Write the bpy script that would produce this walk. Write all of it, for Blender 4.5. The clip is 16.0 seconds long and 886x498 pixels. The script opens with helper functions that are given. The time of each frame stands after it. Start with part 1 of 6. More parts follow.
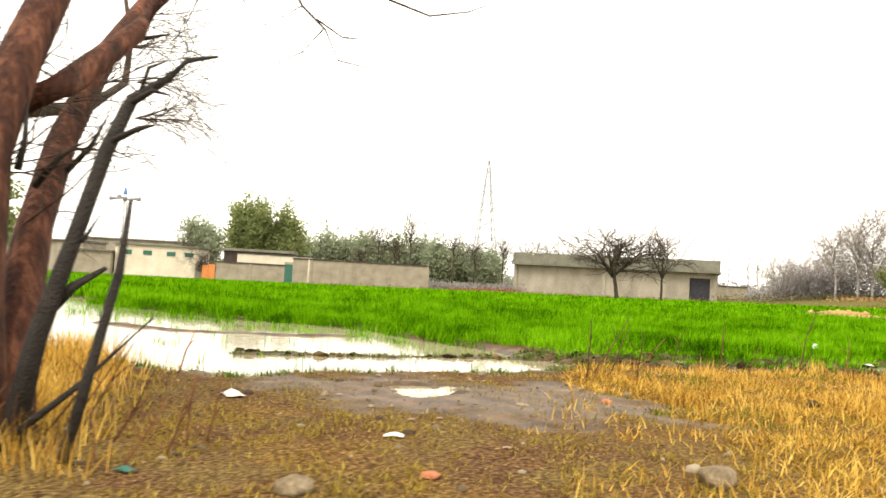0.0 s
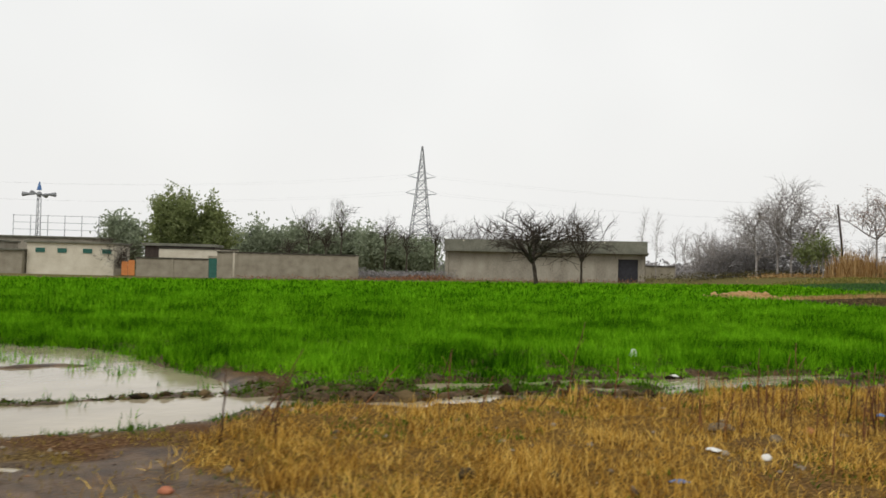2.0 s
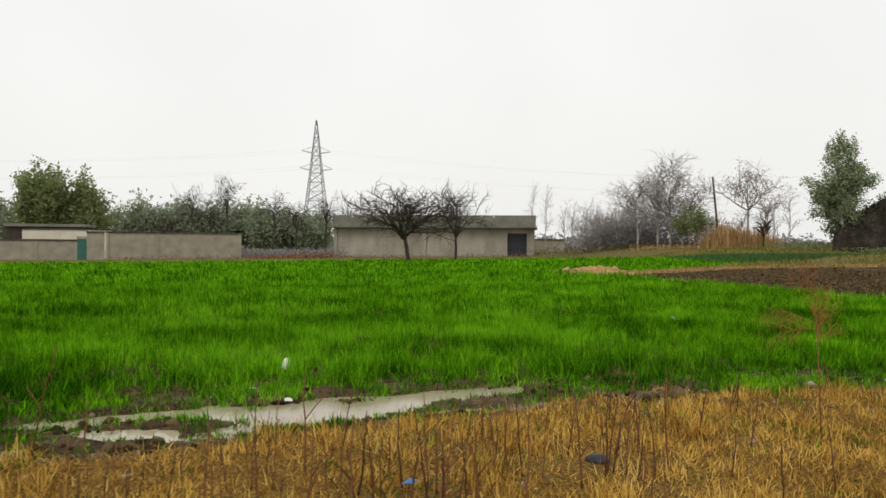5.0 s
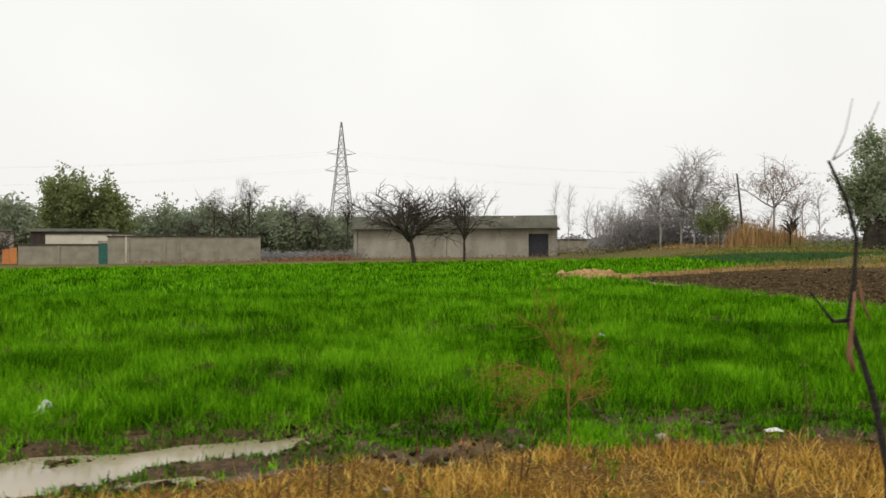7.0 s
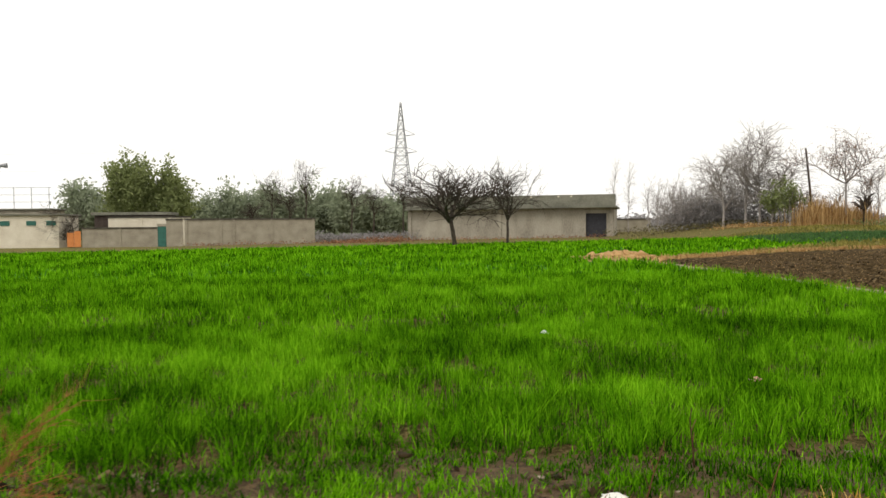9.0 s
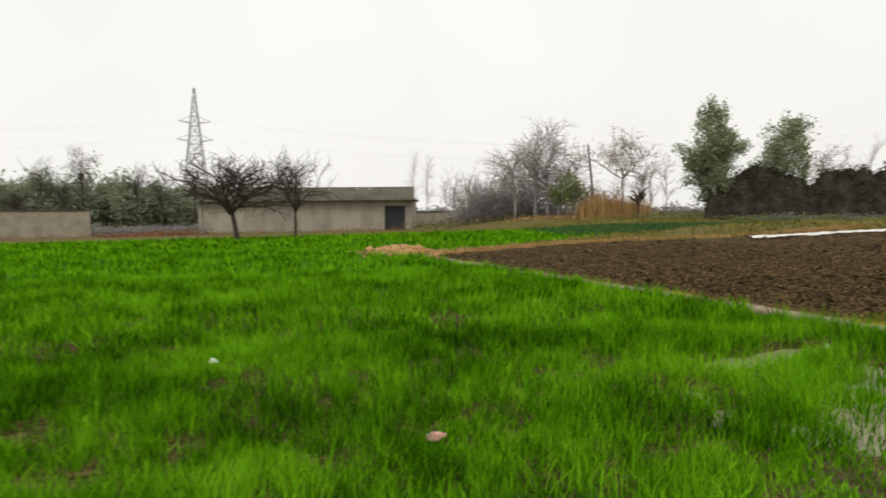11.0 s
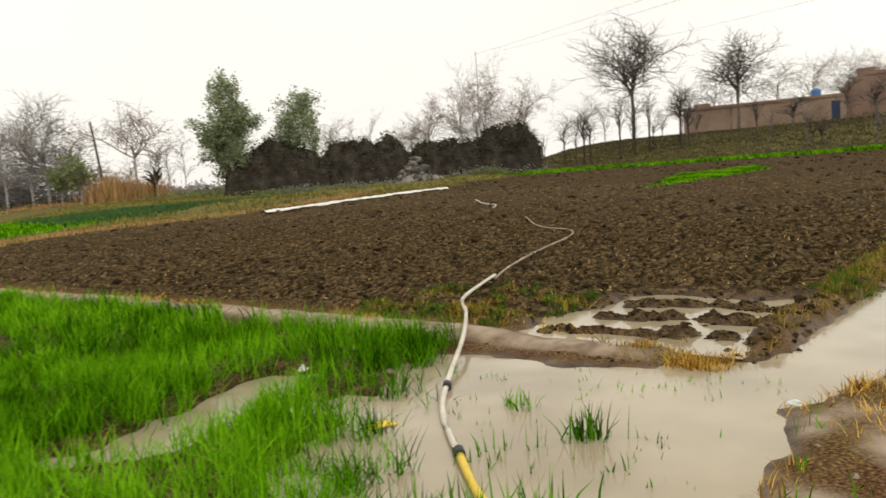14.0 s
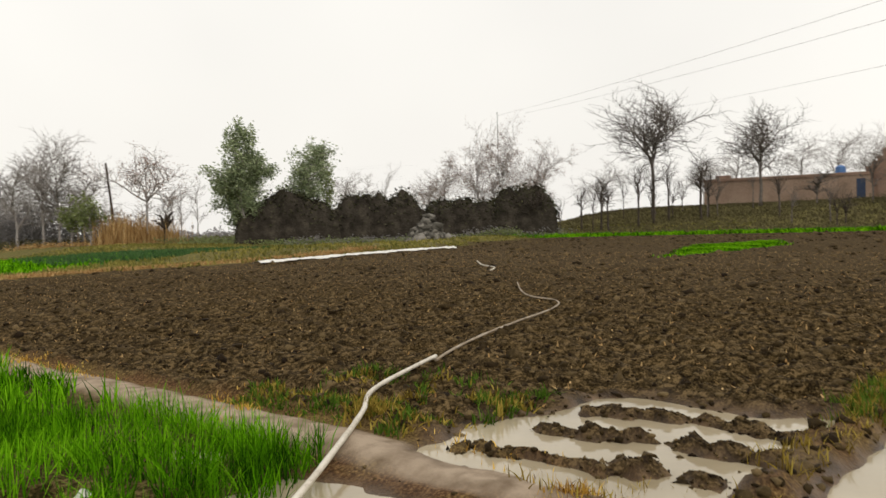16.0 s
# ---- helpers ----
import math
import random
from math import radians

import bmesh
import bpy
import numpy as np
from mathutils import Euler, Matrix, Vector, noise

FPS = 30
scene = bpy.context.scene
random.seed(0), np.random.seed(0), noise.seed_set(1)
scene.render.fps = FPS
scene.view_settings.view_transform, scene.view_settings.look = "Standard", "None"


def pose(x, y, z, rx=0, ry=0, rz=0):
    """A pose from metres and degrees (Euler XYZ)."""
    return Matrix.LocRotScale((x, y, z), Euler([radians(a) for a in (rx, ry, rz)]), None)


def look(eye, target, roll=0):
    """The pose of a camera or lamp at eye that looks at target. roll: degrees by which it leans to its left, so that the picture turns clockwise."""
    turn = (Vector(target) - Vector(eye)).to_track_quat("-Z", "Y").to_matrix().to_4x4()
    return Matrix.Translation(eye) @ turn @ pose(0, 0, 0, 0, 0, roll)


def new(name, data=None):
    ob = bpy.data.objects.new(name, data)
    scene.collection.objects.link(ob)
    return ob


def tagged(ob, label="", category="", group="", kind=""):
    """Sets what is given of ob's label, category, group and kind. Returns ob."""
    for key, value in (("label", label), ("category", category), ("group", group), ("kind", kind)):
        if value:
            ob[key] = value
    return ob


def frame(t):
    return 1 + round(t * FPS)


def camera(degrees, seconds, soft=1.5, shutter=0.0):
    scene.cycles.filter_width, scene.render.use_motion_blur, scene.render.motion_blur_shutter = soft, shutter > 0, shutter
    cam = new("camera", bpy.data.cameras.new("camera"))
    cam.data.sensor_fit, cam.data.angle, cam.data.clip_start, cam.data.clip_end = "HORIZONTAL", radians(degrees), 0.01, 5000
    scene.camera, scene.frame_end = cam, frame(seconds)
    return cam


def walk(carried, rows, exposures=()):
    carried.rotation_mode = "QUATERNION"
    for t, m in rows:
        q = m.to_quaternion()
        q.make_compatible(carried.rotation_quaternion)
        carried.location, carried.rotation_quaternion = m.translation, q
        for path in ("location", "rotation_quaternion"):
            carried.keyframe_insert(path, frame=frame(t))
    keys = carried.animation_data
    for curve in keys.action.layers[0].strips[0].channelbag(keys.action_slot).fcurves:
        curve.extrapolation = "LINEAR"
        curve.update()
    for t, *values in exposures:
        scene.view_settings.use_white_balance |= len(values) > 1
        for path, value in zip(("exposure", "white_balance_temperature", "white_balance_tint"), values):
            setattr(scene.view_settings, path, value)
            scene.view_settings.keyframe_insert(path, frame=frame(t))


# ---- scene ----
cam = camera(59.1, 16.0, shutter=0.3)
PATH = [
    (0, (1.306, -4.154, 0.82), (1.302, -2.156, 0.899), 3.2),
    (0.5, (1.883, -3.832, 0.913), (1.872, -1.833, 0.982), 2.9),
    (1, (2.491, -3.506, 1.004), (2.474, -1.507, 1.036), 2.8),
    (1.5, (3.056, -3.051, 1.121), (3.127, -1.052, 1.14), 0.9),
    (2, (3.687, -2.673, 1.212), (3.83, -0.679, 1.262), 1.4),
    (2.5, (4.26, -2.26, 1.297), (4.478, -0.273, 1.345), 0.9),
    (3, (4.836, -1.917, 1.299), (5.11, 0.064, 1.322), 1.0),
    (3.5, (5.431, -1.581, 1.325), (5.729, 0.397, 1.325), 1.2),
    (4, (6.026, -1.353, 1.372), (6.431, 0.606, 1.361), 0.2),
    (4.2, (6.296, -1.264, 1.412), (6.727, 0.689, 1.388), 0.4),
    (6.3, (8.777, 0.231, 1.41), (9.035, 2.214, 1.431), 0.7),
    (6.5, (9.079, 0.315, 1.451), (9.338, 2.298, 1.465), 0.8),
    (7, (9.748, 0.415, 1.569), (10.042, 2.394, 1.56), -0.1),
    (7.5, (10.353, 0.642, 1.576), (10.644, 2.621, 1.552), -1.4),
    (8, (10.972, 0.974, 1.563), (11.218, 2.958, 1.497), -1.2),
    (8.2, (11.225, 1.175, 1.584), (11.442, 3.162, 1.511), -0.8),
    (10.3, (13.509, 3.647, 1.524), (13.568, 5.646, 1.497), -1.4),
    (10.5, (13.684, 3.852, 1.555), (13.911, 5.838, 1.504), -1.9),
    (11, (14.106, 4.345, 1.565), (14.708, 6.25, 1.484), -0.5),
    (11.5, (14.475, 4.883, 1.563), (15.298, 6.703, 1.47), -1.4),
    (12, (14.93, 5.367, 1.581), (15.861, 7.136, 1.518), -1.7),
    (12.5, (15.627, 5.708, 1.539), (16.675, 7.411, 1.542), 4.5),
    (13, (16.115, 6.171, 1.521), (17.407, 7.696, 1.437), -2.1),
    (13.5, (16.499, 6.426, 1.529), (17.916, 7.83, 1.384), -4.0),
    (14, (16.977, 6.668, 1.522), (18.518, 7.93, 1.337), -4.2),
    (14.5, (17.444, 6.894, 1.515), (19.059, 8.059, 1.323), -5.0),
    (15, (18.002, 7.01, 1.491), (19.638, 8.151, 1.338), -3.8),
    (15.5, (18.558, 7.132, 1.454), (20.159, 8.327, 1.359), -2.9),
    (16, (19.148, 7.207, 1.447), (20.67, 8.505, 1.414), -1.3),
]
walk(cam, [(t, look(e, g, r)) for t, e, g, r in PATH],
     exposures=[(0, 1.22, 7300, 10), (0.6, 1.04, 7300, 10), (1.0, 0.72, 7200, 10), (1.6, 0.2, 6700, 10), (2.2, -0.1, 6350, 10), (3.0, -0.05, 6350, 10), (4.2, 0.0, 6400, 10), (6.4, -0.05, 6450, 10), (7.1, 0.06, 6500, 10), (7.6, 0.36, 6650, 10), (8.1, 0.62, 6750, 10), (8.8, 0.4, 6700, 10), (11.0, 0.03, 6600, 10), (12.2, 0.03, 6500, 10), (12.5, -0.18, 6600, 10), (12.8, 0.03, 6750, 10), (14.0, 0.17, 6850, 10), (16.0, 0.04, 6700, 10)])

# ---- world and light: an overcast sky, one soft sun ----
world = bpy.data.worlds.new("world")
scene.world = world
world.use_nodes = True
wn, wl = world.node_tree.nodes, world.node_tree.links
wn.clear()
sky = wn.new("ShaderNodeTexSky")
sky.sky_type, sky.sun_disc = "NISHITA", False
sky.sun_elevation, sky.sun_rotation = radians(48), radians(150)
sky.air_density, sky.dust_density = 2.0, 6.0
dim = wn.new("ShaderNodeVectorMath")
dim.operation = "SCALE"
dim.inputs["Scale"].default_value = 0.08
wl.new(sky.outputs[0], dim.inputs[0])
coord = wn.new("ShaderNodeTexCoord")
cloud = wn.new("ShaderNodeTexNoise")
cloud.inputs["Scale"].default_value, cloud.inputs["Detail"].default_value = 1.6, 3
wl.new(coord.outputs["Generated"], cloud.inputs["Vector"])
tone = wn.new("ShaderNodeValToRGB")
tone.color_ramp.elements[0].position, tone.color_ramp.elements[0].color = 0.3, (0.93, 0.92, 0.895, 1)
tone.color_ramp.elements[1].position, tone.color_ramp.elements[1].color = 0.7, (1.06, 1.05, 1.015, 1)
wl.new(cloud.outputs["Fac"], tone.inputs[0])
mixs = wn.new("ShaderNodeMix")
mixs.data_type = "RGBA"
mixs.inputs["Factor"].default_value = 0.9
wl.new(dim.outputs[0], mixs.inputs["A"])
wl.new(tone.outputs[0], mixs.inputs["B"])
back = wn.new("ShaderNodeBackground")
back.inputs["Strength"].default_value = 1.0
wl.new(mixs.outputs["Result"], back.inputs["Color"])
wout = wn.new("ShaderNodeOutputWorld")
wl.new(back.outputs[0], wout.inputs["Surface"])
sun_data = bpy.data.lights.new("sun", "SUN")
sun_data.energy, sun_data.angle, sun_data.color = 1.0, radians(25), (1.0, 0.96, 0.9)
sun = new("sun", sun_data)
sun.matrix_world = look((0, 0, 60), (25, 43, 0))


# ---- materials ----
def material(name, colours, scale=3.0, fine=40.0, rough=0.8, bump=0.3, metal=0.0, island=0.0, objects=0.0, spec=0.3, stretch=(1, 1, 1), span=0.56, light_through=0.0):
    """Colours run from dark to light along a noise of two sizes."""
    m = bpy.data.materials.new(name)
    m.use_nodes = True
    n, l = m.node_tree.nodes, m.node_tree.links
    bsdf = n["Principled BSDF"]
    tc = n.new("ShaderNodeTexCoord")
    mp = n.new("ShaderNodeMapping")
    mp.inputs["Scale"].default_value = stretch
    l.new(tc.outputs["Object"], mp.inputs[0])
    big, small = n.new("ShaderNodeTexNoise"), n.new("ShaderNodeTexNoise")
    big.inputs["Scale"].default_value, small.inputs["Scale"].default_value = scale, fine
    big.inputs["Detail"].default_value = small.inputs["Detail"].default_value = 4
    for t in (big, small):
        l.new(mp.outputs[0], t.inputs["Vector"])
    add = n.new("ShaderNodeMix")
    add.inputs["Factor"].default_value = 0.4
    l.new(big.outputs["Fac"], add.inputs["A"])
    l.new(small.outputs["Fac"], add.inputs["B"])
    value = add.outputs["Result"]
    if island or objects:
        src = n.new("ShaderNodeNewGeometry").outputs["Random Per Island"] if island else n.new("ShaderNodeObjectInfo").outputs["Random"]
        mx = n.new("ShaderNodeMix")
        mx.inputs["Factor"].default_value = island or objects
        l.new(value, mx.inputs["A"])
        l.new(src, mx.inputs["B"])
        value = mx.outputs["Result"]
    ramp = n.new("ShaderNodeValToRGB")
    els = ramp.color_ramp.elements
    lo, hi = (0.5 - span / 2, 0.5 + span / 2) if (island or objects) else (0.32, 0.68)
    while len(els) < len(colours):
        els.new(0.5)
    for k, (e, c) in enumerate(zip(els, colours)):
        e.position, e.color = lo + (hi - lo) * k / max(1, len(colours) - 1), (*c, 1)
    l.new(value, ramp.inputs[0])
    l.new(ramp.outputs[0], bsdf.inputs["Base Color"])
    bsdf.inputs["Roughness"].default_value, bsdf.inputs["Metallic"].default_value = rough, metal
    bsdf.inputs["Specular IOR Level"].default_value = spec
    if bump:
        bp = n.new("ShaderNodeBump")
        bp.inputs["Strength"].default_value, bp.inputs["Distance"].default_value = bump, 0.03
        l.new(small.outputs["Fac"], bp.inputs["Height"])
        l.new(bp.outputs[0], bsdf.inputs["Normal"])
    if light_through:
        thin, both = n.new("ShaderNodeBsdfTranslucent"), n.new("ShaderNodeMixShader")
        both.inputs[0].default_value = light_through
        l.new(ramp.outputs[0], thin.inputs["Color"])
        l.new(bsdf.outputs[0], both.inputs[1])
        l.new(thin.outputs[0], both.inputs[2])
        l.new(both.outputs[0], n["Material Output"].inputs["Surface"])
    return m


def ground_material():
    """Soil, with dry litter, mud, ploughed earth and green by the zones stored on the sheet."""
    m = bpy.data.materials.new("ground_soil")
    m.use_nodes = True
    n, l = m.node_tree.nodes, m.node_tree.links
    bsdf = n["Principled BSDF"]
    tc = n.new("ShaderNodeTexCoord")

    def noisy(scale, detail=5):
        t = n.new("ShaderNodeTexNoise")
        t.inputs["Scale"].default_value, t.inputs["Detail"].default_value = scale, detail
        l.new(tc.outputs["Object"], t.inputs["Vector"])
        return t.outputs["Fac"]

    fine, mid = noisy(45, 8), noisy(5)

    def ramp(value, cs):
        r = n.new("ShaderNodeValToRGB")
        els = r.color_ramp.elements
        while len(els) < len(cs):
            els.new(0.5)
        for e, (p, c) in zip(els, cs):
            e.position, e.color = p, (*c, 1)
        l.new(value, r.inputs[0])
        return r.outputs[0]

    def mixed(fac, a, b):
        x = n.new("ShaderNodeMix")
        x.data_type = "RGBA"
        l.new(fac, x.inputs["Factor"])
        l.new(a, x.inputs["A"])
        l.new(b, x.inputs["B"])
        return x.outputs["Result"]

    def zone(name):
        a = n.new("ShaderNodeAttribute")
        a.attribute_name = name
        return a.outputs["Fac"]

    colour = ramp(fine, [(0.32, (0.035, 0.02, 0.009)), (0.5, (0.115, 0.075, 0.028)), (0.7, (0.24, 0.17, 0.06))])
    litter = ramp(fine, [(0.32, (0.03, 0.014, 0.007)), (0.5, (0.09, 0.046, 0.021)), (0.7, (0.22, 0.13, 0.06))])
    patchy = n.new("ShaderNodeMapRange")
    patchy.inputs["From Min"].default_value, patchy.inputs["From Max"].default_value = 0.4, 0.58
    l.new(noisy(1.7, 6), patchy.inputs["Value"])
    colour = mixed(patchy.outputs["Result"], colour, litter)
    dry = ramp(fine, [(0.3, (0.035, 0.02, 0.008)), (0.5, (0.14, 0.08, 0.02)), (0.7, (0.34, 0.2, 0.045))])
    mud = ramp(mid, [(0.3, (0.022, 0.012, 0.006)), (0.5, (0.075, 0.045, 0.023)), (0.7, (0.16, 0.1, 0.055))])
    coarse = n.new("ShaderNodeMix")
    coarse.inputs["Factor"].default_value = 0.5
    l.new(fine, coarse.inputs["A"])
    l.new(noisy(11, 6), coarse.inputs["B"])
    plough = ramp(coarse.outputs["Result"], [(0.4, (0.008, 0.005, 0.002)), (0.5, (0.044, 0.029, 0.011)), (0.6, (0.15, 0.102, 0.048))])
    green = ramp(mid, [(0.3, (0.02, 0.07, 0.008)), (0.5, (0.04, 0.15, 0.01)), (0.7, (0.07, 0.23, 0.018))])
    path = ramp(mid, [(0.3, (0.17, 0.125, 0.085)), (0.6, (0.36, 0.285, 0.21))])
    far = ramp(mid, [(0.3, (0.07, 0.062, 0.024)), (0.5, (0.13, 0.115, 0.04)), (0.7, (0.2, 0.165, 0.06))])
    colour = mixed(zone("far"), colour, far)
    colour = mixed(zone("dry"), colour, dry)
    colour = mixed(zone("green"), colour, green)
    colour = mixed(zone("plough"), colour, plough)
    colour = mixed(zone("bund"), colour, path)
    colour = mixed(zone("mud"), colour, mud)
    l.new(colour, bsdf.inputs["Base Color"])
    r = n.new("ShaderNodeMapRange")
    r.inputs["To Min"].default_value, r.inputs["To Max"].default_value = 0.95, 0.42
    l.new(zone("mud"), r.inputs["Value"])
    l.new(r.outputs["Result"], bsdf.inputs["Roughness"])
    sp = n.new("ShaderNodeMapRange")
    sp.inputs["To Min"].default_value, sp.inputs["To Max"].default_value = 0.04, 0.3
    l.new(zone("mud"), sp.inputs["Value"])
    l.new(sp.outputs["Result"], bsdf.inputs["Specular IOR Level"])
    bp = n.new("ShaderNodeBump")
    bp.inputs["Strength"].default_value, bp.inputs["Distance"].default_value = 0.45, 0.03
    l.new(fine, bp.inputs["Height"])
    l.new(bp.outputs[0], bsdf.inputs["Normal"])
    return m


def water_material():
    m = bpy.data.materials.new("muddy_water")
    m.use_nodes = True
    n, l = m.node_tree.nodes, m.node_tree.links
    bsdf = n["Principled BSDF"]
    t = n.new("ShaderNodeTexNoise")
    t.inputs["Scale"].default_value, t.inputs["Detail"].default_value = 0.9, 3
    tc = n.new("ShaderNodeTexCoord")
    l.new(tc.outputs["Object"], t.inputs["Vector"])
    r = n.new("ShaderNodeValToRGB")
    r.color_ramp.elements[0].position, r.color_ramp.elements[0].color = 0.35, (0.29, 0.24, 0.155, 1)
    r.color_ramp.elements[1].position, r.color_ramp.elements[1].color = 0.65, (0.4, 0.34, 0.235, 1)
    l.new(t.outputs["Fac"], r.inputs[0])
    l.new(r.outputs[0], bsdf.inputs["Base Color"])
    bsdf.inputs["Roughness"].default_value, bsdf.inputs["IOR"].default_value = 0.06, 1.33
    t2 = n.new("ShaderNodeTexNoise")
    t2.inputs["Scale"].default_value = 9
    l.new(tc.outputs["Object"], t2.inputs["Vector"])
    bp = n.new("ShaderNodeBump")
    bp.inputs["Strength"].default_value, bp.inputs["Distance"].default_value = 0.12, 0.02
    l.new(t2.outputs["Fac"], bp.inputs["Height"])
    l.new(bp.outputs[0], bsdf.inputs["Normal"])
    return m


SOIL, WATER = ground_material(), water_material()
# Clump-size dark tones: deep green, plus shade between tufts put into the colour.
WHEAT = material("wheat_blades", [(0.012, 0.048, 0.002), (0.08, 0.255, 0.004), (0.22, 0.5, 0.014)], 0.5, 2.6, 0.6, 0, island=0.2, spec=0.0, span=0.24, light_through=0.1)
STRAW = material("dry_grass", [(0.16, 0.074, 0.017), (0.57, 0.335, 0.06), (0.82, 0.57, 0.15)], 0.9, 5, 0.75, 0, island=0.35, spec=0.0, span=0.34, light_through=0.25)
ONION = material("dark_green_crop", [(0.02, 0.055, 0.014), (0.05, 0.125, 0.03), (0.09, 0.18, 0.05)], 0.8, 6, 0.6, 0, island=0.5, light_through=0.35)
BARK_RED = material("red_brown_bark", [(0.01, 0.004, 0.003), (0.065, 0.022, 0.012), (0.19, 0.075, 0.042)], 9, 34, 0.85, 1.0, stretch=(1, 1, 0.3))
BARK = material("dark_bark", [(0.02, 0.015, 0.01), (0.06, 0.045, 0.035), (0.11, 0.09, 0.07)], 5, 30, 0.9, 0.6)
# Paler than bare bark: the haze of distance is put into this grey.
BARK_HAZED = material("hazed_grey_bark", [(0.22, 0.195, 0.18), (0.32, 0.29, 0.27), (0.42, 0.39, 0.37)], 2, 12, 0.9, 0.3)
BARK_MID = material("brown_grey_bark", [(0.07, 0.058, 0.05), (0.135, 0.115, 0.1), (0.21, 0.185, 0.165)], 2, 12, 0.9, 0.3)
LEAF = material("leaf_olive", [(0.13, 0.16, 0.06), (0.23, 0.275, 0.105), (0.33, 0.37, 0.16)], 0.4, 3, 0.7, 0, island=0.4, light_through=0.45)
# Far foliage greyed and lightened: haze painted into the leaf colours.
LEAF_HAZED = material("leaf_green_hazed", [(0.21, 0.25, 0.16), (0.29, 0.335, 0.22), (0.37, 0.41, 0.29)], 0.25, 2, 0.7, 0, island=0.3, light_through=0.45)
PLASTER = material("grey_plaster", [(0.2, 0.18, 0.145), (0.32, 0.29, 0.235), (0.4, 0.37, 0.3)], 0.5, 6, 0.9, 0.2, stretch=(1, 1, 0.4))
BLOCK = material("block_wall", [(0.2, 0.175, 0.135), (0.29, 0.26, 0.2), (0.36, 0.33, 0.26)], 0.7, 8, 0.95, 0.3)
CREAM = material("cream_paint", [(0.5, 0.45, 0.35), (0.62, 0.57, 0.46), (0.7, 0.66, 0.55)], 0.5, 6, 0.85, 0.1)
ROOFCON = material("weathered_concrete", [(0.1, 0.1, 0.08), (0.17, 0.17, 0.135), (0.24, 0.235, 0.19)], 0.4, 5, 0.95, 0.3)
COPING = material("dark_coping", [(0.03, 0.028, 0.022), (0.07, 0.065, 0.052), (0.12, 0.11, 0.09)], 1.5, 10, 0.95, 0.3)
DARK = material("dark_opening", [(0.02, 0.02, 0.025), (0.04, 0.04, 0.05)], 2, 20, 0.6, 0.1)
STEEL = material("galvanised_steel", [(0.2, 0.21, 0.22), (0.32, 0.33, 0.34)], 3, 20, 0.6, 0, metal=0.3)
GREEN_PAINT = material("green_paint", [(0.02, 0.09, 0.07), (0.04, 0.15, 0.12)], 2, 20, 0.6, 0.05)
ORANGE = material("orange_paint", [(0.5, 0.17, 0.05), (0.65, 0.26, 0.08)], 2, 20, 0.6, 0.05)
DARKBROWN = material("dark_brown_wall", [(0.04, 0.03, 0.025), (0.09, 0.07, 0.06)], 1, 10, 0.9, 0.2)
BLUE = material("blue_paint", [(0.05, 0.12, 0.3), (0.1, 0.22, 0.45)], 2, 20, 0.5, 0.05)
DARKBLUE = material("dark_blue_paint", [(0.02, 0.03, 0.06), (0.04, 0.06, 0.11)], 2, 20, 0.5, 0.05)
PALEBLUE = material("pale_plastic", [(0.5, 0.6, 0.65), (0.75, 0.8, 0.82)], 8, 40, 0.3, 0.1)
PINK = material("pink_plastic", [(0.7, 0.2, 0.18), (0.85, 0.55, 0.5)], 8, 30, 0.5, 0.1)
PLASTIC = material("white_plastic", [(0.6, 0.58, 0.53), (0.78, 0.77, 0.73)], 4, 30, 0.45, 0.2)
YELLOW = material("yellow_plastic", [(0.6, 0.4, 0.03), (0.78, 0.58, 0.08)], 6, 40, 0.45, 0.1)
HOSE = material("hose_white", [(0.42, 0.37, 0.29), (0.62, 0.57, 0.48), (0.7, 0.66, 0.58)], 3, 30, 0.5, 0.2)
HOSE_MUDDY = material("hose_muddy", [(0.12, 0.09, 0.06), (0.3, 0.24, 0.17), (0.46, 0.4, 0.32)], 1.5, 14, 0.7, 0.3)
RAG = material("faded_rag", [(0.16, 0.075, 0.04), (0.3, 0.16, 0.09)], 10, 60, 0.9, 0.3)
BLACKWOOD = material("black_wood", [(0.012, 0.01, 0.009), (0.035, 0.03, 0.026)], 12, 80, 0.75, 0.6)
STALK = material("brown_stalk", [(0.06, 0.026, 0.012), (0.2, 0.085, 0.035)], 10, 60, 0.85, 0.3, objects=0.7)
WEED_RED = material("orange_weed", [(0.2, 0.07, 0.02), (0.42, 0.17, 0.05)], 6, 40, 0.85, 0)
RUSSET = material("russet_leaves", [(0.12, 0.05, 0.025), (0.24, 0.11, 0.05), (0.33, 0.17, 0.09)], 1, 8, 0.8, 0, island=0.6)
# Twig colour raised to a light grey that carries painted haze.
TWIG_HAZED = material("hazed_grey_twigs", [(0.2, 0.19, 0.19), (0.3, 0.285, 0.285), (0.38, 0.365, 0.36)], 0.3, 3, 0.9, 0, island=0.4, light_through=0.4)
LEAF_EUC = material("leaf_eucalyptus", [(0.15, 0.19, 0.1), (0.28, 0.34, 0.18), (0.42, 0.47, 0.28)], 0.6, 5, 0.6, 0, island=0.6, light_through=0.3)
CREEPER = material("dark_creeper", [(0.016, 0.016, 0.009), (0.045, 0.045, 0.024), (0.095, 0.088, 0.048)], 0.8, 6, 0.9, 0, island=0.5, spec=0.1)
MOUND = material("dark_earth", [(0.015, 0.012, 0.009), (0.038, 0.032, 0.025), (0.085, 0.072, 0.055)], 0.8, 5, 0.95, 0.5, spec=0.1)
CLOD = material("wet_clods", [(0.012, 0.007, 0.003), (0.045, 0.03, 0.012), (0.15, 0.105, 0.05)], 6, 30, 0.85, 0.6, island=0.5, spec=0.1, span=0.5)
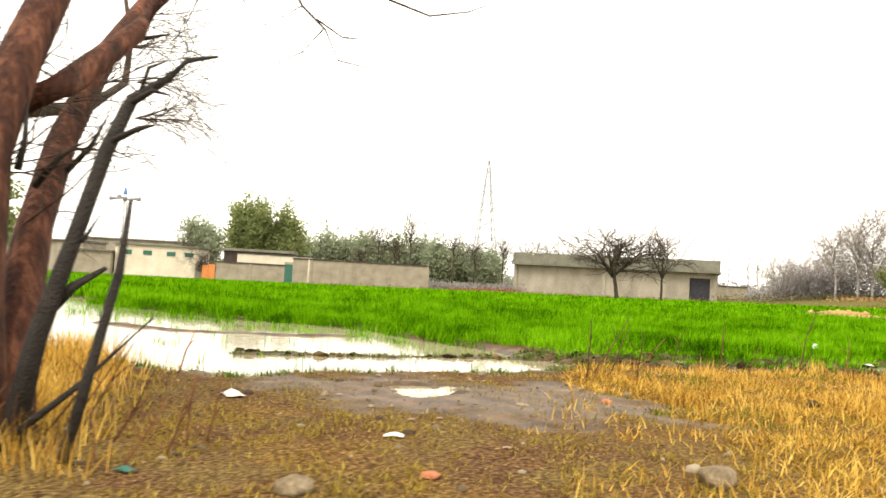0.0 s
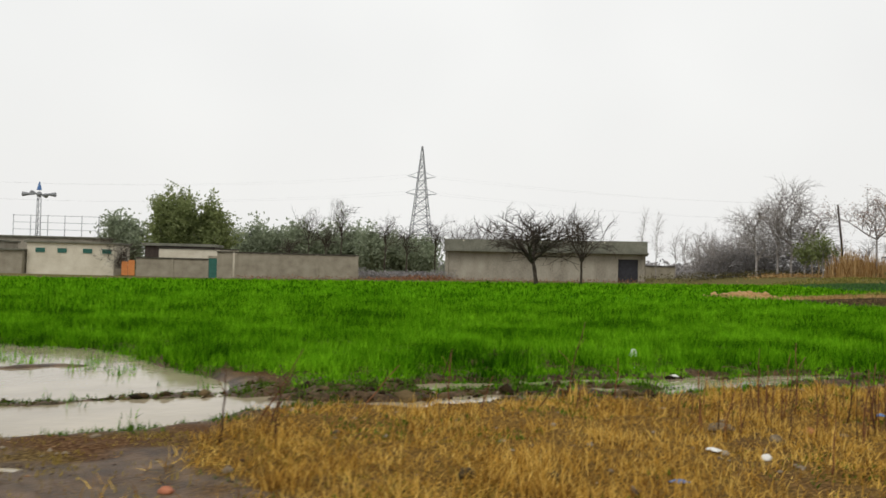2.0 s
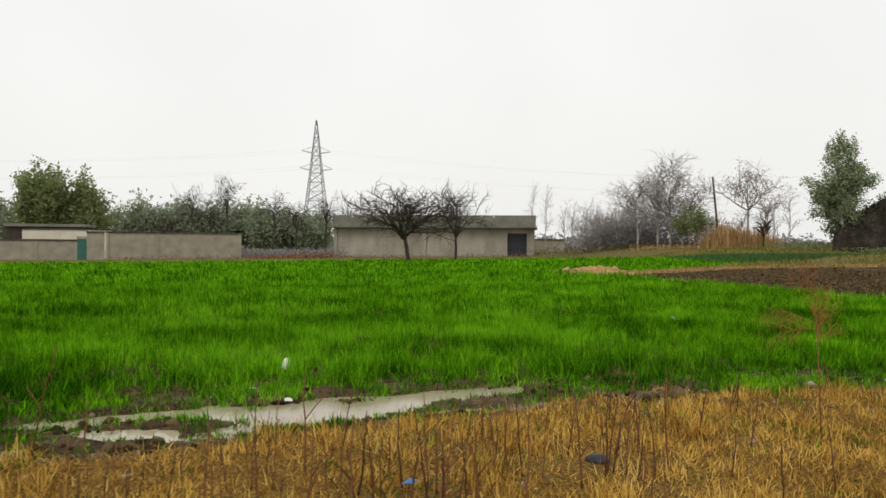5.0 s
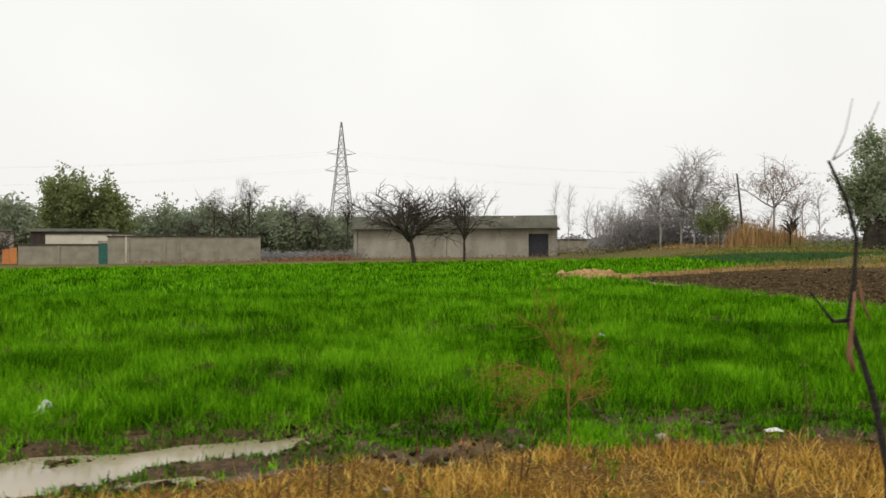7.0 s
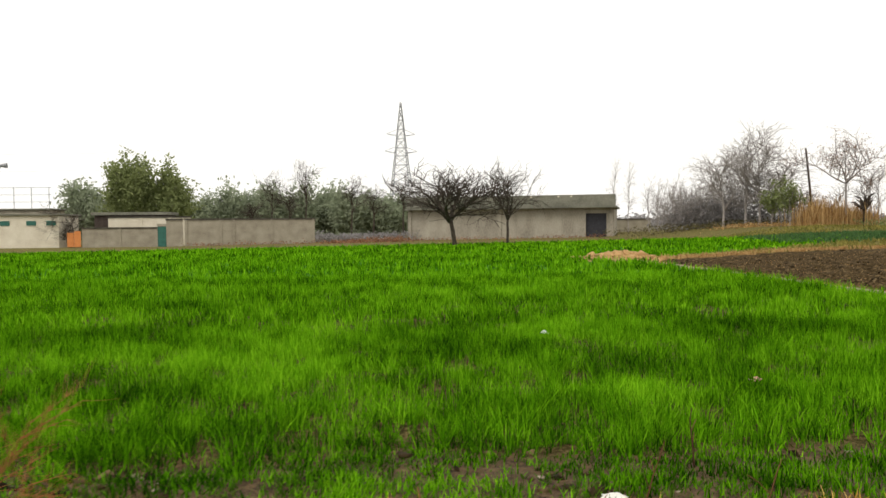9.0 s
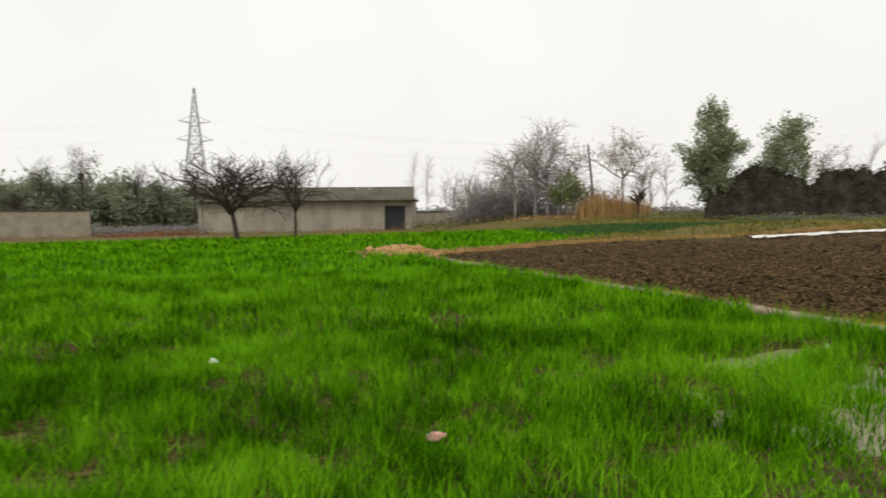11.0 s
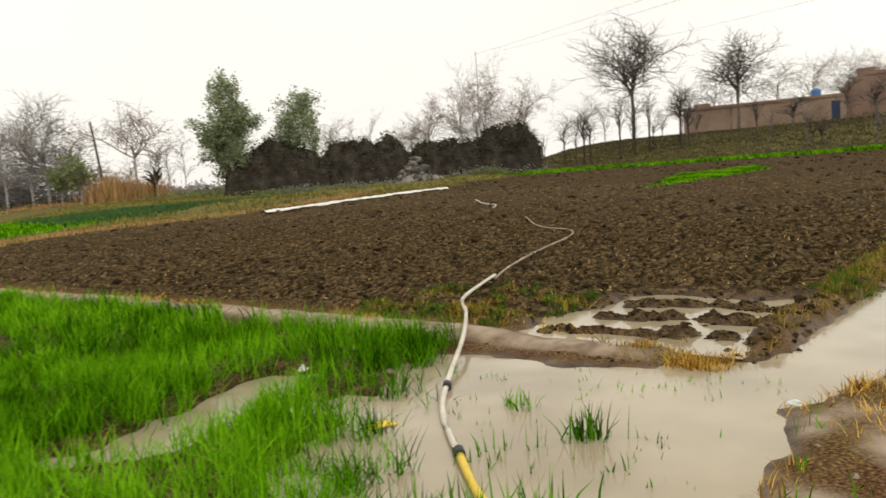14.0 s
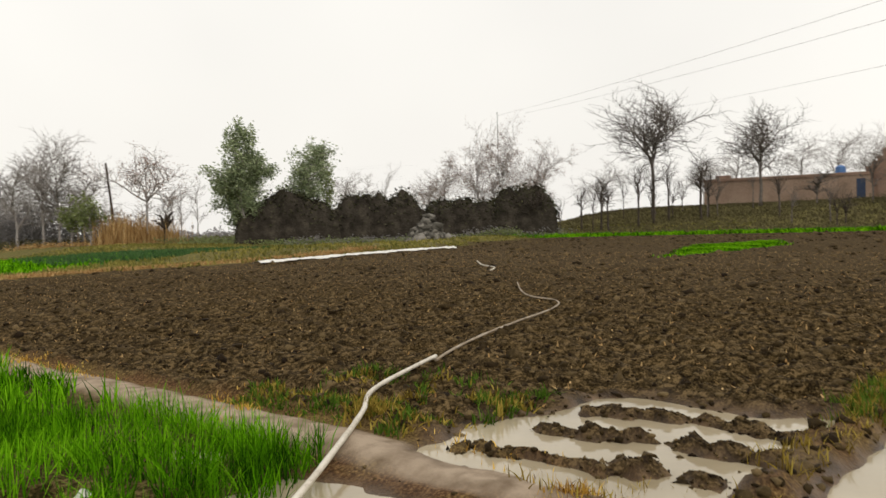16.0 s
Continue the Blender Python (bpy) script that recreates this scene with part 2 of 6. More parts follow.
LITTER = material("litter_crumbs", [(0.06, 0.04, 0.025), (0.15, 0.11, 0.065), (0.3, 0.25, 0.18)], 6, 30, 0.9, 0.2, island=0.8)
STONE = material("river_stone", [(0.09, 0.066, 0.038), (0.19, 0.145, 0.09), (0.33, 0.27, 0.185)], 6, 40, 0.9, 0.5, spec=0.15)
BRICK = material("brick_fragment", [(0.3, 0.1, 0.05), (0.5, 0.2, 0.11)], 8, 40, 0.9, 0.4)
SANDY = material("sandy_soil", [(0.35, 0.2, 0.08), (0.5, 0.32, 0.14)], 2, 20, 0.95, 0.3, island=0.5)
BANKGREEN = material("bank_green", [(0.09, 0.09, 0.022), (0.2, 0.19, 0.045), (0.38, 0.32, 0.09)], 0.2, 2, 0.8, 0, island=0.35, spec=0.1, span=0.4, light_through=0.35)
WEED = material("ditch_weeds", [(0.03, 0.06, 0.008), (0.07, 0.14, 0.015), (0.13, 0.22, 0.03)], 1.5, 8, 0.7, 0, island=0.5, spec=0.0, light_through=0.35)
BANK_SCRUB = material("bank_scrub", [(0.06, 0.05, 0.025), (0.11, 0.1, 0.045), (0.18, 0.15, 0.075)], 0.3, 3, 0.9, 0, island=0.5, spec=0.1)
OLIVE_STRAW = material("olive_straw", [(0.1, 0.065, 0.015), (0.28, 0.2, 0.035), (0.46, 0.36, 0.08)], 1.6, 8, 0.75, 0, island=0.55, spec=0.0, light_through=0.3)
MUDPALE = material("mud_plaster", [(0.2, 0.14, 0.1), (0.3, 0.21, 0.155), (0.38, 0.28, 0.21)], 0.4, 5, 0.95, 0.3)
REED = material("pale_reeds", [(0.26, 0.145, 0.055), (0.46, 0.28, 0.11), (0.6, 0.42, 0.2)], 1, 6, 0.8, 0, island=0.6, spec=0.1, light_through=0.25)
RUBBLE = material("grey_rubble", [(0.06, 0.055, 0.045), (0.13, 0.12, 0.1), (0.24, 0.22, 0.19)], 1, 6, 0.9, 0.3, island=0.6)
FALLEN = material("fallen_leaves", [(0.04, 0.016, 0.008), (0.13, 0.055, 0.024), (0.3, 0.18, 0.08)], 4, 30, 0.8, 0, island=0.8, spec=0.15)
MUDBRICK = material("mud_brick", [(0.17, 0.105, 0.075), (0.27, 0.175, 0.13), (0.35, 0.24, 0.18)], 0.4, 6, 0.95, 0.3)


# ---- mesh helpers ----
def mesh_of(name, verts, faces, mat=None, smooth=False):
    me = bpy.data.meshes.new(name)
    verts = np.asarray(verts, np.float32)
    if isinstance(faces, np.ndarray):
        k = faces.shape[1]
        me.vertices.add(len(verts))
        me.vertices.foreach_set("co", verts.ravel())
        me.loops.add(faces.size)
        me.loops.foreach_set("vertex_index", faces.astype(np.int32).ravel())
        me.polygons.add(len(faces))
        me.polygons.foreach_set("loop_start", np.arange(0, faces.size, k, dtype=np.int32))
        me.update(calc_edges=True)
    else:
        me.from_pydata([tuple(map(float, v)) for v in verts], [], faces)
    if mat:
        me.materials.append(mat)
    if smooth:
        me.polygons.foreach_set("use_smooth", np.ones(len(me.polygons), dtype=bool))
    return me


def thing(name, place, label, category, group="", kind="", rz=0.0):
    ob = new(name)
    ob.empty_display_size = 0.1
    ob.matrix_world = pose(*place, 0, 0, rz)
    return tagged(ob, label, category, group, kind)


def part(name, bm, mat, parent, label=""):
    """A bmesh, or a mesh, as one part under a thing."""
    if isinstance(bm, bmesh.types.BMesh):
        me = bpy.data.meshes.new(name)
        bm.to_mesh(me)
        bm.free()
        me.materials.append(mat)
    else:
        me = bm
    ob = new(name, me)
    ob.parent = parent
    return tagged(ob, label)


def box(x0, x1, y0, y1, z0, z1, bevel=0.0, bm=None):
    own = bm or bmesh.new()
    made = bmesh.ops.create_cube(own, size=1, matrix=Matrix.LocRotScale(((x0 + x1) / 2, (y0 + y1) / 2, (z0 + z1) / 2), None, (x1 - x0, y1 - y0, z1 - z0)))
    if bevel:
        edges = {e for v in made["verts"] for e in v.link_edges}
        bmesh.ops.bevel(own, geom=list(edges), offset=bevel, segments=2, affect="EDGES")
    return own


class Tubes:
    """Tapered round limbs gathered into one mesh."""

    def __init__(self):
        self.v, self.f, self.count = [], [], 0

    def add(self, pts, radii, sides=6):
        pts = [Vector(p) for p in pts]
        base = self.count
        for k, (p, r) in enumerate(zip(pts, radii)):
            d = (pts[min(k + 1, len(pts) - 1)] - pts[max(k - 1, 0)]).normalized()
            a = d.orthogonal().normalized()
            b = d.cross(a)
            for s in range(sides):
                w = 2 * math.pi * s / sides
                self.v.append(p + (a * math.cos(w) + b * math.sin(w)) * r)
        self.count += len(pts) * sides
        for k in range(len(pts) - 1):
            for s in range(sides):
                i, j = base + k * sides + s, base + k * sides + (s + 1) % sides
                self.f.append((i, j, j + sides, i + sides))
        if sides == 3:
            return
        self.f.append(tuple(range(base + sides - 1, base - 1, -1)))
        self.f.append(tuple(base + (len(pts) - 1) * sides + s for s in range(sides)))

    def mesh(self, name, mat):
        return mesh_of(name, self.v, self.f, mat, smooth=True)


def smoothstep(a, b, x):
    t = np.clip((x - a) / (b - a), 0, 1)
    return t * t * (3 - 2 * t)


def wave(x, y, size, seed=0):
    """A smooth random surface between -1 and 1, of features about size wide."""
    rng = np.random.default_rng(seed)
    out = np.zeros_like(x, dtype=float)
    for k in range(7):
        a, f, p = rng.uniform(0, math.tau), (1 + 0.7 * k * rng.uniform(0.6, 1.2)) / size, rng.uniform(0, math.tau)
        out += np.sin((x * math.cos(a) + y * math.sin(a)) * f * 3.1 + p + 1.3 * np.sin((y * math.cos(a) - x * math.sin(a)) * f * 2.1 + p * 2)) / (1 + 0.4 * k)
    return out / 3.2


def inside(x, y, poly):
    """Signed distance to a closed outline, positive inside."""
    d = np.full(x.shape, 1e9)
    ins = np.zeros(x.shape, bool)
    for (ax, ay), (bx, by) in zip(poly, poly[1:] + poly[:1]):
        ex, ey = bx - ax, by - ay
        t = np.clip(((x - ax) * ex + (y - ay) * ey) / (ex * ex + ey * ey), 0, 1)
        d = np.minimum(d, np.hypot(x - ax - t * ex, y - ay - t * ey))
        if ey:
            ins ^= ((ay > y) != (by > y)) & (x < ex * (y - ay) / ey + ax)
    return np.where(ins, d, -d)


def along(x, y, line):
    """Distance to an open line."""
    d = np.full(x.shape, 1e9)
    for (ax, ay), (bx, by) in zip(line, line[1:]):
        ex, ey = bx - ax, by - ay
        t = np.clip(((x - ax) * ex + (y - ay) * ey) / (ex * ex + ey * ey), 0, 1)
        d = np.minimum(d, np.hypot(x - ax - t * ex, y - ay - t * ey))
    return d


# ---- the lie of the land ----
POND = [(-16, 19), (-8.3, 15.4), (-5.5, 11.6), (-2.7, 9.6), (-0.3, 8.8), (1.4, 6.7), (2.2, 5.7), (2.7, 4.5), (2.2, 3.7), (0.9, 3.05), (0.3, 2.55), (-0.3, 2.3), (-1.1, 2.6), (-3, 3.6), (-14, 6)]
POOL = [(22.3, 11.3), (21.6, 11.2), (20.95, 10.6), (19.6, 10.25), (19.0, 9.9), (18.0, 8.8), (19.3, 7.7), (20.9, 7.85), (21.85, 8.05), (22.1, 7.93), (22.8, 7.67), (23.8, 7.45), (28, 7.3), (30, 7.7), (27.5, 8.25), (25.6, 8.42), (24.4, 8.5), (23.5, 8.48), (23.1, 8.56), (22.65, 8.8), (22.47, 9.3), (22.4, 10.1)]
MUD = [(0.0, 1.9), (1, 2.4), (2.4, 2.4), (3.0, 1.6), (3.0, 0.8), (1.9, 0.5), (1.0, 0.8), (0.2, 1.2)]
PLOUGH = [(23.3, 8.7), (23.3, 35), (34, 43), (44, 45), (55, 47), (66, 48), (84, 57), (100, 60), (106, 40), (112, 10), (110, -60), (60, -60), (60, 8), (33, 8.7)]
PUDDLE = [(23.12, 10.85), (23.9, 10.95), (24.5, 10.75), (25.3, 10.75), (25.5, 10.2), (25.4, 9.5), (25.55, 8.85), (25.0, 8.75), (24.4, 8.8), (23.9, 8.72), (23.2, 8.76), (22.98, 8.95), (23.12, 9.7), (23.08, 10.2)]
FURROW_RIDGES = ([(23.36, 10.62), (23.46, 10.05), (23.42, 9.56)], [(24.06, 10.5), (24.24, 9.65), (24.18, 8.86)], [(24.82, 10.45), (24.98, 9.5), (24.84, 8.78)], [(23.55, 9.46), (23.56, 9.4)], [(23.6, 9.0), (23.6, 8.95)])
FIELD_BANK = [(23.55, 8.62), (24.4, 8.64), (25.5, 8.6), (27.0, 8.6), (30.5, 8.6), (36, 8.3)]
FRONT_BANK = [(22.78, 11.4), (22.8, 10.2), (22.82, 9.2), (23.0, 8.8), (23.55, 8.65)]
FLOOD = [(18.7, 11.75), (19.3, 11.0), (20.0, 11.05), (20.8, 11.35), (21.3, 11.6), (21.15, 12.1), (20.4, 11.9), (19.3, 11.55)]
WET_LINES = ([(2.2, 4.3), (2.9, 4.45), (3.5, 4.6), (4.0, 4.5), (4.4, 4.85), (5.1, 5.06), (5.7, 5.3), (6.2, 5.5)], [(2.8, 5.2), (3.3, 5.45), (3.7, 5.55), (4.6, 5.8), (5.6, 6.05), (6.6, 6.3)])
WET_PATCH = [(0.85, 1.78), (1.05, 2.02), (1.42, 2.12), (1.6, 1.8), (1.35, 1.6), (1.2, 1.4), (1.0, 1.5)]
FAR_BANK = [(46, 50.5), (57, 51), (68, 52), (86, 61), (101, 65), (108, 62)]
GREEN_PATCH = [(54, 23.4), (69, 22.2), (77, 25.2), (69, 28)]
CHANNEL = [(2.3, 4.7), (4, 5.0), (6, 5.4), (8, 6.2), (9.7, 6.6), (11.5, 6.9), (14, 7.0), (16, 7.4)]
DRY_X = [2.0, 2.6, 3.2, 5.2, 7.6, 8.6, 10.7, 12.4, 14, 17, 22]
DRY_Y = [0.5, 3.5, 4.5, 4.7, 5.2, 5.7, 6.35, 6.1, 6.1, 6.6, 6.8]
ONIONS = [(38, 53), (50, 56), (66, 58), (74, 64), (68, 76), (50, 76), (42, 70)]
STRIP = [(6.6, 6.2), (7.2, 6.5), (8.0, 6.75), (8.9, 6.9), (9.65, 6.97), (9.65, 6.6), (9.0, 6.42), (8.3, 6.15), (7.6, 5.75), (7.0, 5.98)]
RIDGE = [(-0.7, 3.98), (0.7, 4.46), (1.4, 4.85), (2.4, 5.1), (3.8, 5.3)]
RIDGE_FAR = [(-3.6, 7.0), (-2.2, 6.4), (-0.8, 6.62), (0.0, 7.1)]
EDGE_X = [-60, -14, -4, -0.2, 1.6, 3, 5.6, 8.2, 9.6, 11.6, 13, 15, 17, 19, 20.2, 20.6, 21.5, 22.1, 22.6]
EDGE_Y = [20, 13, 9.6, 8.4, 6.1, 6.1, 6.7, 7.3, 7.1, 7.5, 7.4, 7.2, 7.6, 9.2, 9.5, 10.25, 10.3, 10.9, 11.3]


def zones(x, y):
    z = {}
    edge = np.interp(x, EDGE_X, EDGE_Y)
    jag = 0.25 * wave(x, y, 1.2, 3)
    wheat = smoothstep(-0.15, 0.3, y - edge + jag) * smoothstep(22.75, 22.35, x + 0.08 * wave(x, y, 1, 4)) * smoothstep(73, 72, y)
    beyond = smoothstep(36, 38, y - 0.95 * np.maximum(x - 24, 0) * (x < 60)) * smoothstep(22, 23, x) * smoothstep(62, 52, x) * smoothstep(73, 72, y)
    strip = smoothstep(0, 0.6, 3.2 - np.abs(x - 104 + 0.12 * (y - 40))) * smoothstep(75, 68, y) * smoothstep(-40, -30, y)
    patch = smoothstep(-0.2, 0.4, inside(x, y, GREEN_PATCH) + 0.4 * wave(x, y, 4, 31))
    z["green"] = np.maximum(np.maximum(wheat, beyond * smoothstep(54, 44, x)), np.maximum(strip, patch))
    z["onion"] = smoothstep(0, 2, inside(x, y, ONIONS))
    z["pond"] = inside(x, y, POND) + jag
    z["pool"] = inside(x, y, POOL) + 0.12 * wave(x, y, 0.8, 5)
    flooded = smoothstep(0.3, 0.6, wave(x, y, 1.2, 6)) * smoothstep(15.6, 17, x) * smoothstep(13.2, 11.8, y) * smoothstep(22.5, 22.1, x) * smoothstep(8.2, 9, y)
    z["flooded"] = np.maximum(flooded, smoothstep(-0.08, 0.06, inside(x, y, FLOOD) + 0.1 * wave(x, y, 0.7, 32)))
    z["plough"] = smoothstep(-0.05, 0.2, inside(x, y, PLOUGH) + 0.12 * wave(x, y, 0.9, 7))
    z["puddle"] = inside(x, y, PUDDLE) + 0.15 * wave(x, y, 0.7, 8)
    z["bund"] = smoothstep(0.32, 0.16, np.abs(x - 22.82 - 0.1 * wave(x, y, 5, 9))) * smoothstep(8.5, 8.9, y) * smoothstep(37, 35, y)
    ditch = along(x, y, CHANNEL)
    z["ditch"] = smoothstep(0.75, 0.45, ditch + jag) * smoothstep(12, 10, x)
    mud = np.maximum(0.8 * smoothstep(-0.25, 0.2, inside(x, y, MUD) + jag + 0.45 * wave(x, y, 0.6, 26)), z["ditch"])
    mud = np.maximum(mud, smoothstep(-0.5, -0.1, z["pond"]) * (1 - 0.7 * wheat))
    mud = np.maximum(mud, smoothstep(-0.1, 0.02, z["pool"]) * (1 - 0.8 * wheat))
    z["ridged"] = np.zeros_like(x)
    for line in FURROW_RIDGES:
        z["ridged"] = np.maximum(z["ridged"], smoothstep(0.14, 0.03, along(x, y, line) + 0.08 * wave(x, y, 0.5, 35) + 0.07 * wave(x, y, 0.19, 36)))
    mud = np.maximum(mud, smoothstep(-0.25, 0.05, z["puddle"]) * (1 - 0.85 * smoothstep(0, 0.4, z["ridged"])))
    z["mud"] = mud
    bare = smoothstep(0.2, 0.7, wave(x, y, 2.2, 10))
    near = smoothstep(0.9, 2.2, y - 0.1 * x) + smoothstep(2.4, 3.6, x) + 0.55 * smoothstep(-0.1, 0.5, wave(x, y, 1.1, 27))
    limit = np.interp(x, DRY_X, DRY_Y)
    between = smoothstep(-0.1, 0.2, y - limit + jag) * (1 - wheat) * smoothstep(2.2, 3, x) * smoothstep(19, 17.5, x) * smoothstep(9, 8.5, y)
    z["weedy"] = between
    z["mud"] = np.maximum(z["mud"] * (1 - 0.5 * between), 0.4 * between)
    # Near wheat takes plough soil: dark and wet, with blade shade in its colour.
    z["plough"] = np.maximum(z["plough"], np.maximum(0.85 * between, 0.8 * wheat * smoothstep(26, 12, y)))
    z["ploughed"] = smoothstep(-0.05, 0.2, inside(x, y, PLOUGH) + 0.12 * wave(x, y, 0.9, 7))
    z["far"] = smoothstep(32, 40, np.maximum(x, y)) + smoothstep(-12, -20, np.minimum(x, y))
    z["dry"] = np.clip(near, 0, 1) * (1 - 0.6 * bare) * (1 - wheat) * (1 - z["plough"]) * smoothstep(0.25, -0.1, y - limit + jag) * (1 - 0.75 * smoothstep(19.5, 21, x))
    return z


def land(x, y, z=None, rough=True):
    """Height of the ground."""
    x, y = np.asarray(x, float), np.asarray(y, float)
    z = z or zones(x, y)
    h = smoothstep(20, 70, y) * np.clip(-0.3 + 0.012 * x, -0.6, 0.35) * smoothstep(75, 55, x)
    h = h - 0.7 * smoothstep(74, 92, y) * smoothstep(60, 45, x)
    h = h + 1.0 * smoothstep(72, 92, y) * smoothstep(45, 64, x) * smoothstep(140, 110, y)
    h = h + (1.05 * smoothstep(35, 112, x)) * smoothstep(100, 60, y) + 4.1 * smoothstep(108, 134, x) * smoothstep(95, 65, y)
    h = h - 0.45 * smoothstep(-1.6, -3.2, y - 0.45 * (x - 1.3)) * smoothstep(8, 2, x)
    h = h + 0.55 * smoothstep(2.6, 0.8, along(x, y, FAR_BANK) + 0.5 * wave(x, y, 6, 43))
    if rough:
        h = h + 0.02 * wave(x, y, 1.5, 11) + 0.008 * wave(x, y, 0.35, 12) + 0.014 * z["mud"] * wave(x, y, 0.4, 19)
        still = smoothstep(-0.4, 0.1, z["puddle"])
        furrow = np.cos((x - 23.42 + 0.1 * wave(x, y, 3, 13)) * math.tau / 0.77)
        h = h + z["dry"] * (0.035 * wave(x, y, 1.0, 33) + 0.025 * wave(x, y, 0.42, 34))
        h = h + z["ploughed"] * (0.03 + 0.05 * (1 - still) * furrow + (0.06 * wave(x, y, 0.55, 14) + 0.045 * wave(x, y, 0.24, 15)) * (1 - 0.8 * still)) * smoothstep(80, 30, x)
    h = h + 0.05 * z["bund"] * smoothstep(9.8, 12, y) - 0.025 * z["bund"] * smoothstep(11, 10, y) * (1 + wave(x, y, 0.45, 25)) + z["ditch"] * (0.085 * (wave(0.4 * (0.97 * x + 0.24 * y), 1.25 * (0.97 * y - 0.24 * x), 1.0, 16) - 0.28) + 0.022 * wave(x, y, 0.3, 18))
    h = h - 0.13 * smoothstep(-0.35, 0.25, z["pond"]) - 0.14 * smoothstep(-0.3, 0.35, z["pool"]) - 0.13 * z["flooded"]
    h = h - 0.1 * smoothstep(-0.18, 0.12, z["puddle"])
    h = h + z["ridged"] * (0.1 + 0.05 * wave(x, y, 0.17, 42))
    h = h + 0.08 * smoothstep(0.2, 0.06, along(x, y, FIELD_BANK) + 0.06 * wave(x, y, 0.6, 37)) + 0.04 * smoothstep(0.22, 0.08, along(x, y, FRONT_BANK) + 0.05 * wave(x, y, 0.7, 38))
    h = h - 0.05 * smoothstep(-0.12, 0.1, inside(x, y, WET_PATCH) - 0.05 + 0.22 * wave(x, y, 0.32, 47))
    for line in WET_LINES:
        h = h - 0.1 * smoothstep(0.24, 0.09, along(x, y, line) + 0.15 * wave(0.6 * x, y, 0.55, 39))
    h = h - 0.11 * smoothstep(-0.2, 0.15, inside(x, y, STRIP) + 0.18 * wave(0.5 * x, y, 0.6, 28))
    ridge = along(x, y, RIDGE)
    h = h + 0.09 * smoothstep(0.24, 0.05, ridge + 0.1 * wave(x, y, 0.7, 17))
    h = h + 0.09 * smoothstep(0.22, 0.05, along(x, y, RIDGE_FAR) + 0.14 * wave(x, y, 0.8, 40))
    return h


def lines(lo, hi, step, end):
    """Even lines between lo and hi, growing apart out to the end on both sides."""
    mid = list(np.arange(lo, hi, step))
    out, s, v = [], step, hi
    while v < end:
        out.append(v)
        s *= 1.09
        v += s
    low, s, v = [], step, lo - step
    while v > -end:
        low.append(v)
        s *= 1.09
        v -= s
    return np.array(low[::-1] + mid + out)


SHEET = {}


def on_ground(x, y):
    """Height of the built sheet, between its lines."""
    xs, ys, h = SHEET["xs"], SHEET["ys"], SHEET["h"]
    i, j = np.clip(np.searchsorted(xs, x) - 1, 0, len(xs) - 2), np.clip(np.searchsorted(ys, y) - 1, 0, len(ys) - 2)
    u, v = (x - xs[i]) / (xs[i + 1] - xs[i]), (y - ys[j]) / (ys[j + 1] - ys[j])
    return (h[j, i] * (1 - u) + h[j, i + 1] * u) * (1 - v) + (h[j + 1, i] * (1 - u) + h[j + 1, i + 1] * u) * v


def build_ground():
    xs, ys = lines(-1.5, 34, 0.09, 900), lines(-0.6, 22, 0.09, 900)
    gx, gy = np.meshgrid(xs, ys)
    z = zones(gx, gy)
    h = land(gx, gy, z)
    n, k = len(xs), len(ys)
    i = (np.arange(k - 1)[:, None] * n + np.arange(n - 1)[None]).ravel()
    me = mesh_of("ground", np.stack([gx, gy, h], -1).reshape(-1, 3), np.stack([i, i + 1, i + n + 1, i + n], 1), SOIL, smooth=True)
    z["bund"] = np.maximum(z["bund"] * smoothstep(8.9, 9.9, gy), 0.95 * smoothstep(18.5, 20, gx) * smoothstep(27, 24, gx) * smoothstep(8.4, 8.1, gy) * smoothstep(5.6, 7.0, gy) * smoothstep(-0.3, 0.3, wave(gx, gy, 0.9, 45)))
    for name in ("far", "dry", "green", "plough", "bund", "mud"):
        a = me.attributes.new(name, "FLOAT", "POINT")
        a.data.foreach_set("value", np.clip(z[name] * (0.25 + 0.75 * smoothstep(12, 28, gy) if name == "green" else 1), 0, 1).ravel().astype(np.float32))
    SHEET.update(xs=xs, ys=ys, h=h)
    tagged(new("ground", me), "muddy field ground with ploughed earth and dry banks", "ground", kind="structure")


def water_sheet(x0, x1, y0, y1, level, label):
    bm = box(x0, x1, y0, y1, level - 0.004, level)
    me = bpy.data.meshes.new("water")
    bm.to_mesh(me)
    bm.free()
    me.materials.append(WATER)
    tagged(new("water", me), label, "water", kind="structure")


build_ground()
water_sheet(-17, 3.4, 1.8, 19, -0.06, "still muddy flood water on the field edge")
water_sheet(16, 31, 7.1, 13.4, -0.065, "shallow muddy pool and flooded wheat")
water_sheet(0.75, 1.7, 1.32, 2.18, -0.028, "thin film of water on the trampled mud")
water_sheet(2.6, 12.2, 3.8, 7.6, -0.05, "puddles lying along the muddy ditch")
water_sheet(22.92, 25.8, 8.66, 11.1, -0.035, "puddle standing in ploughed furrows")


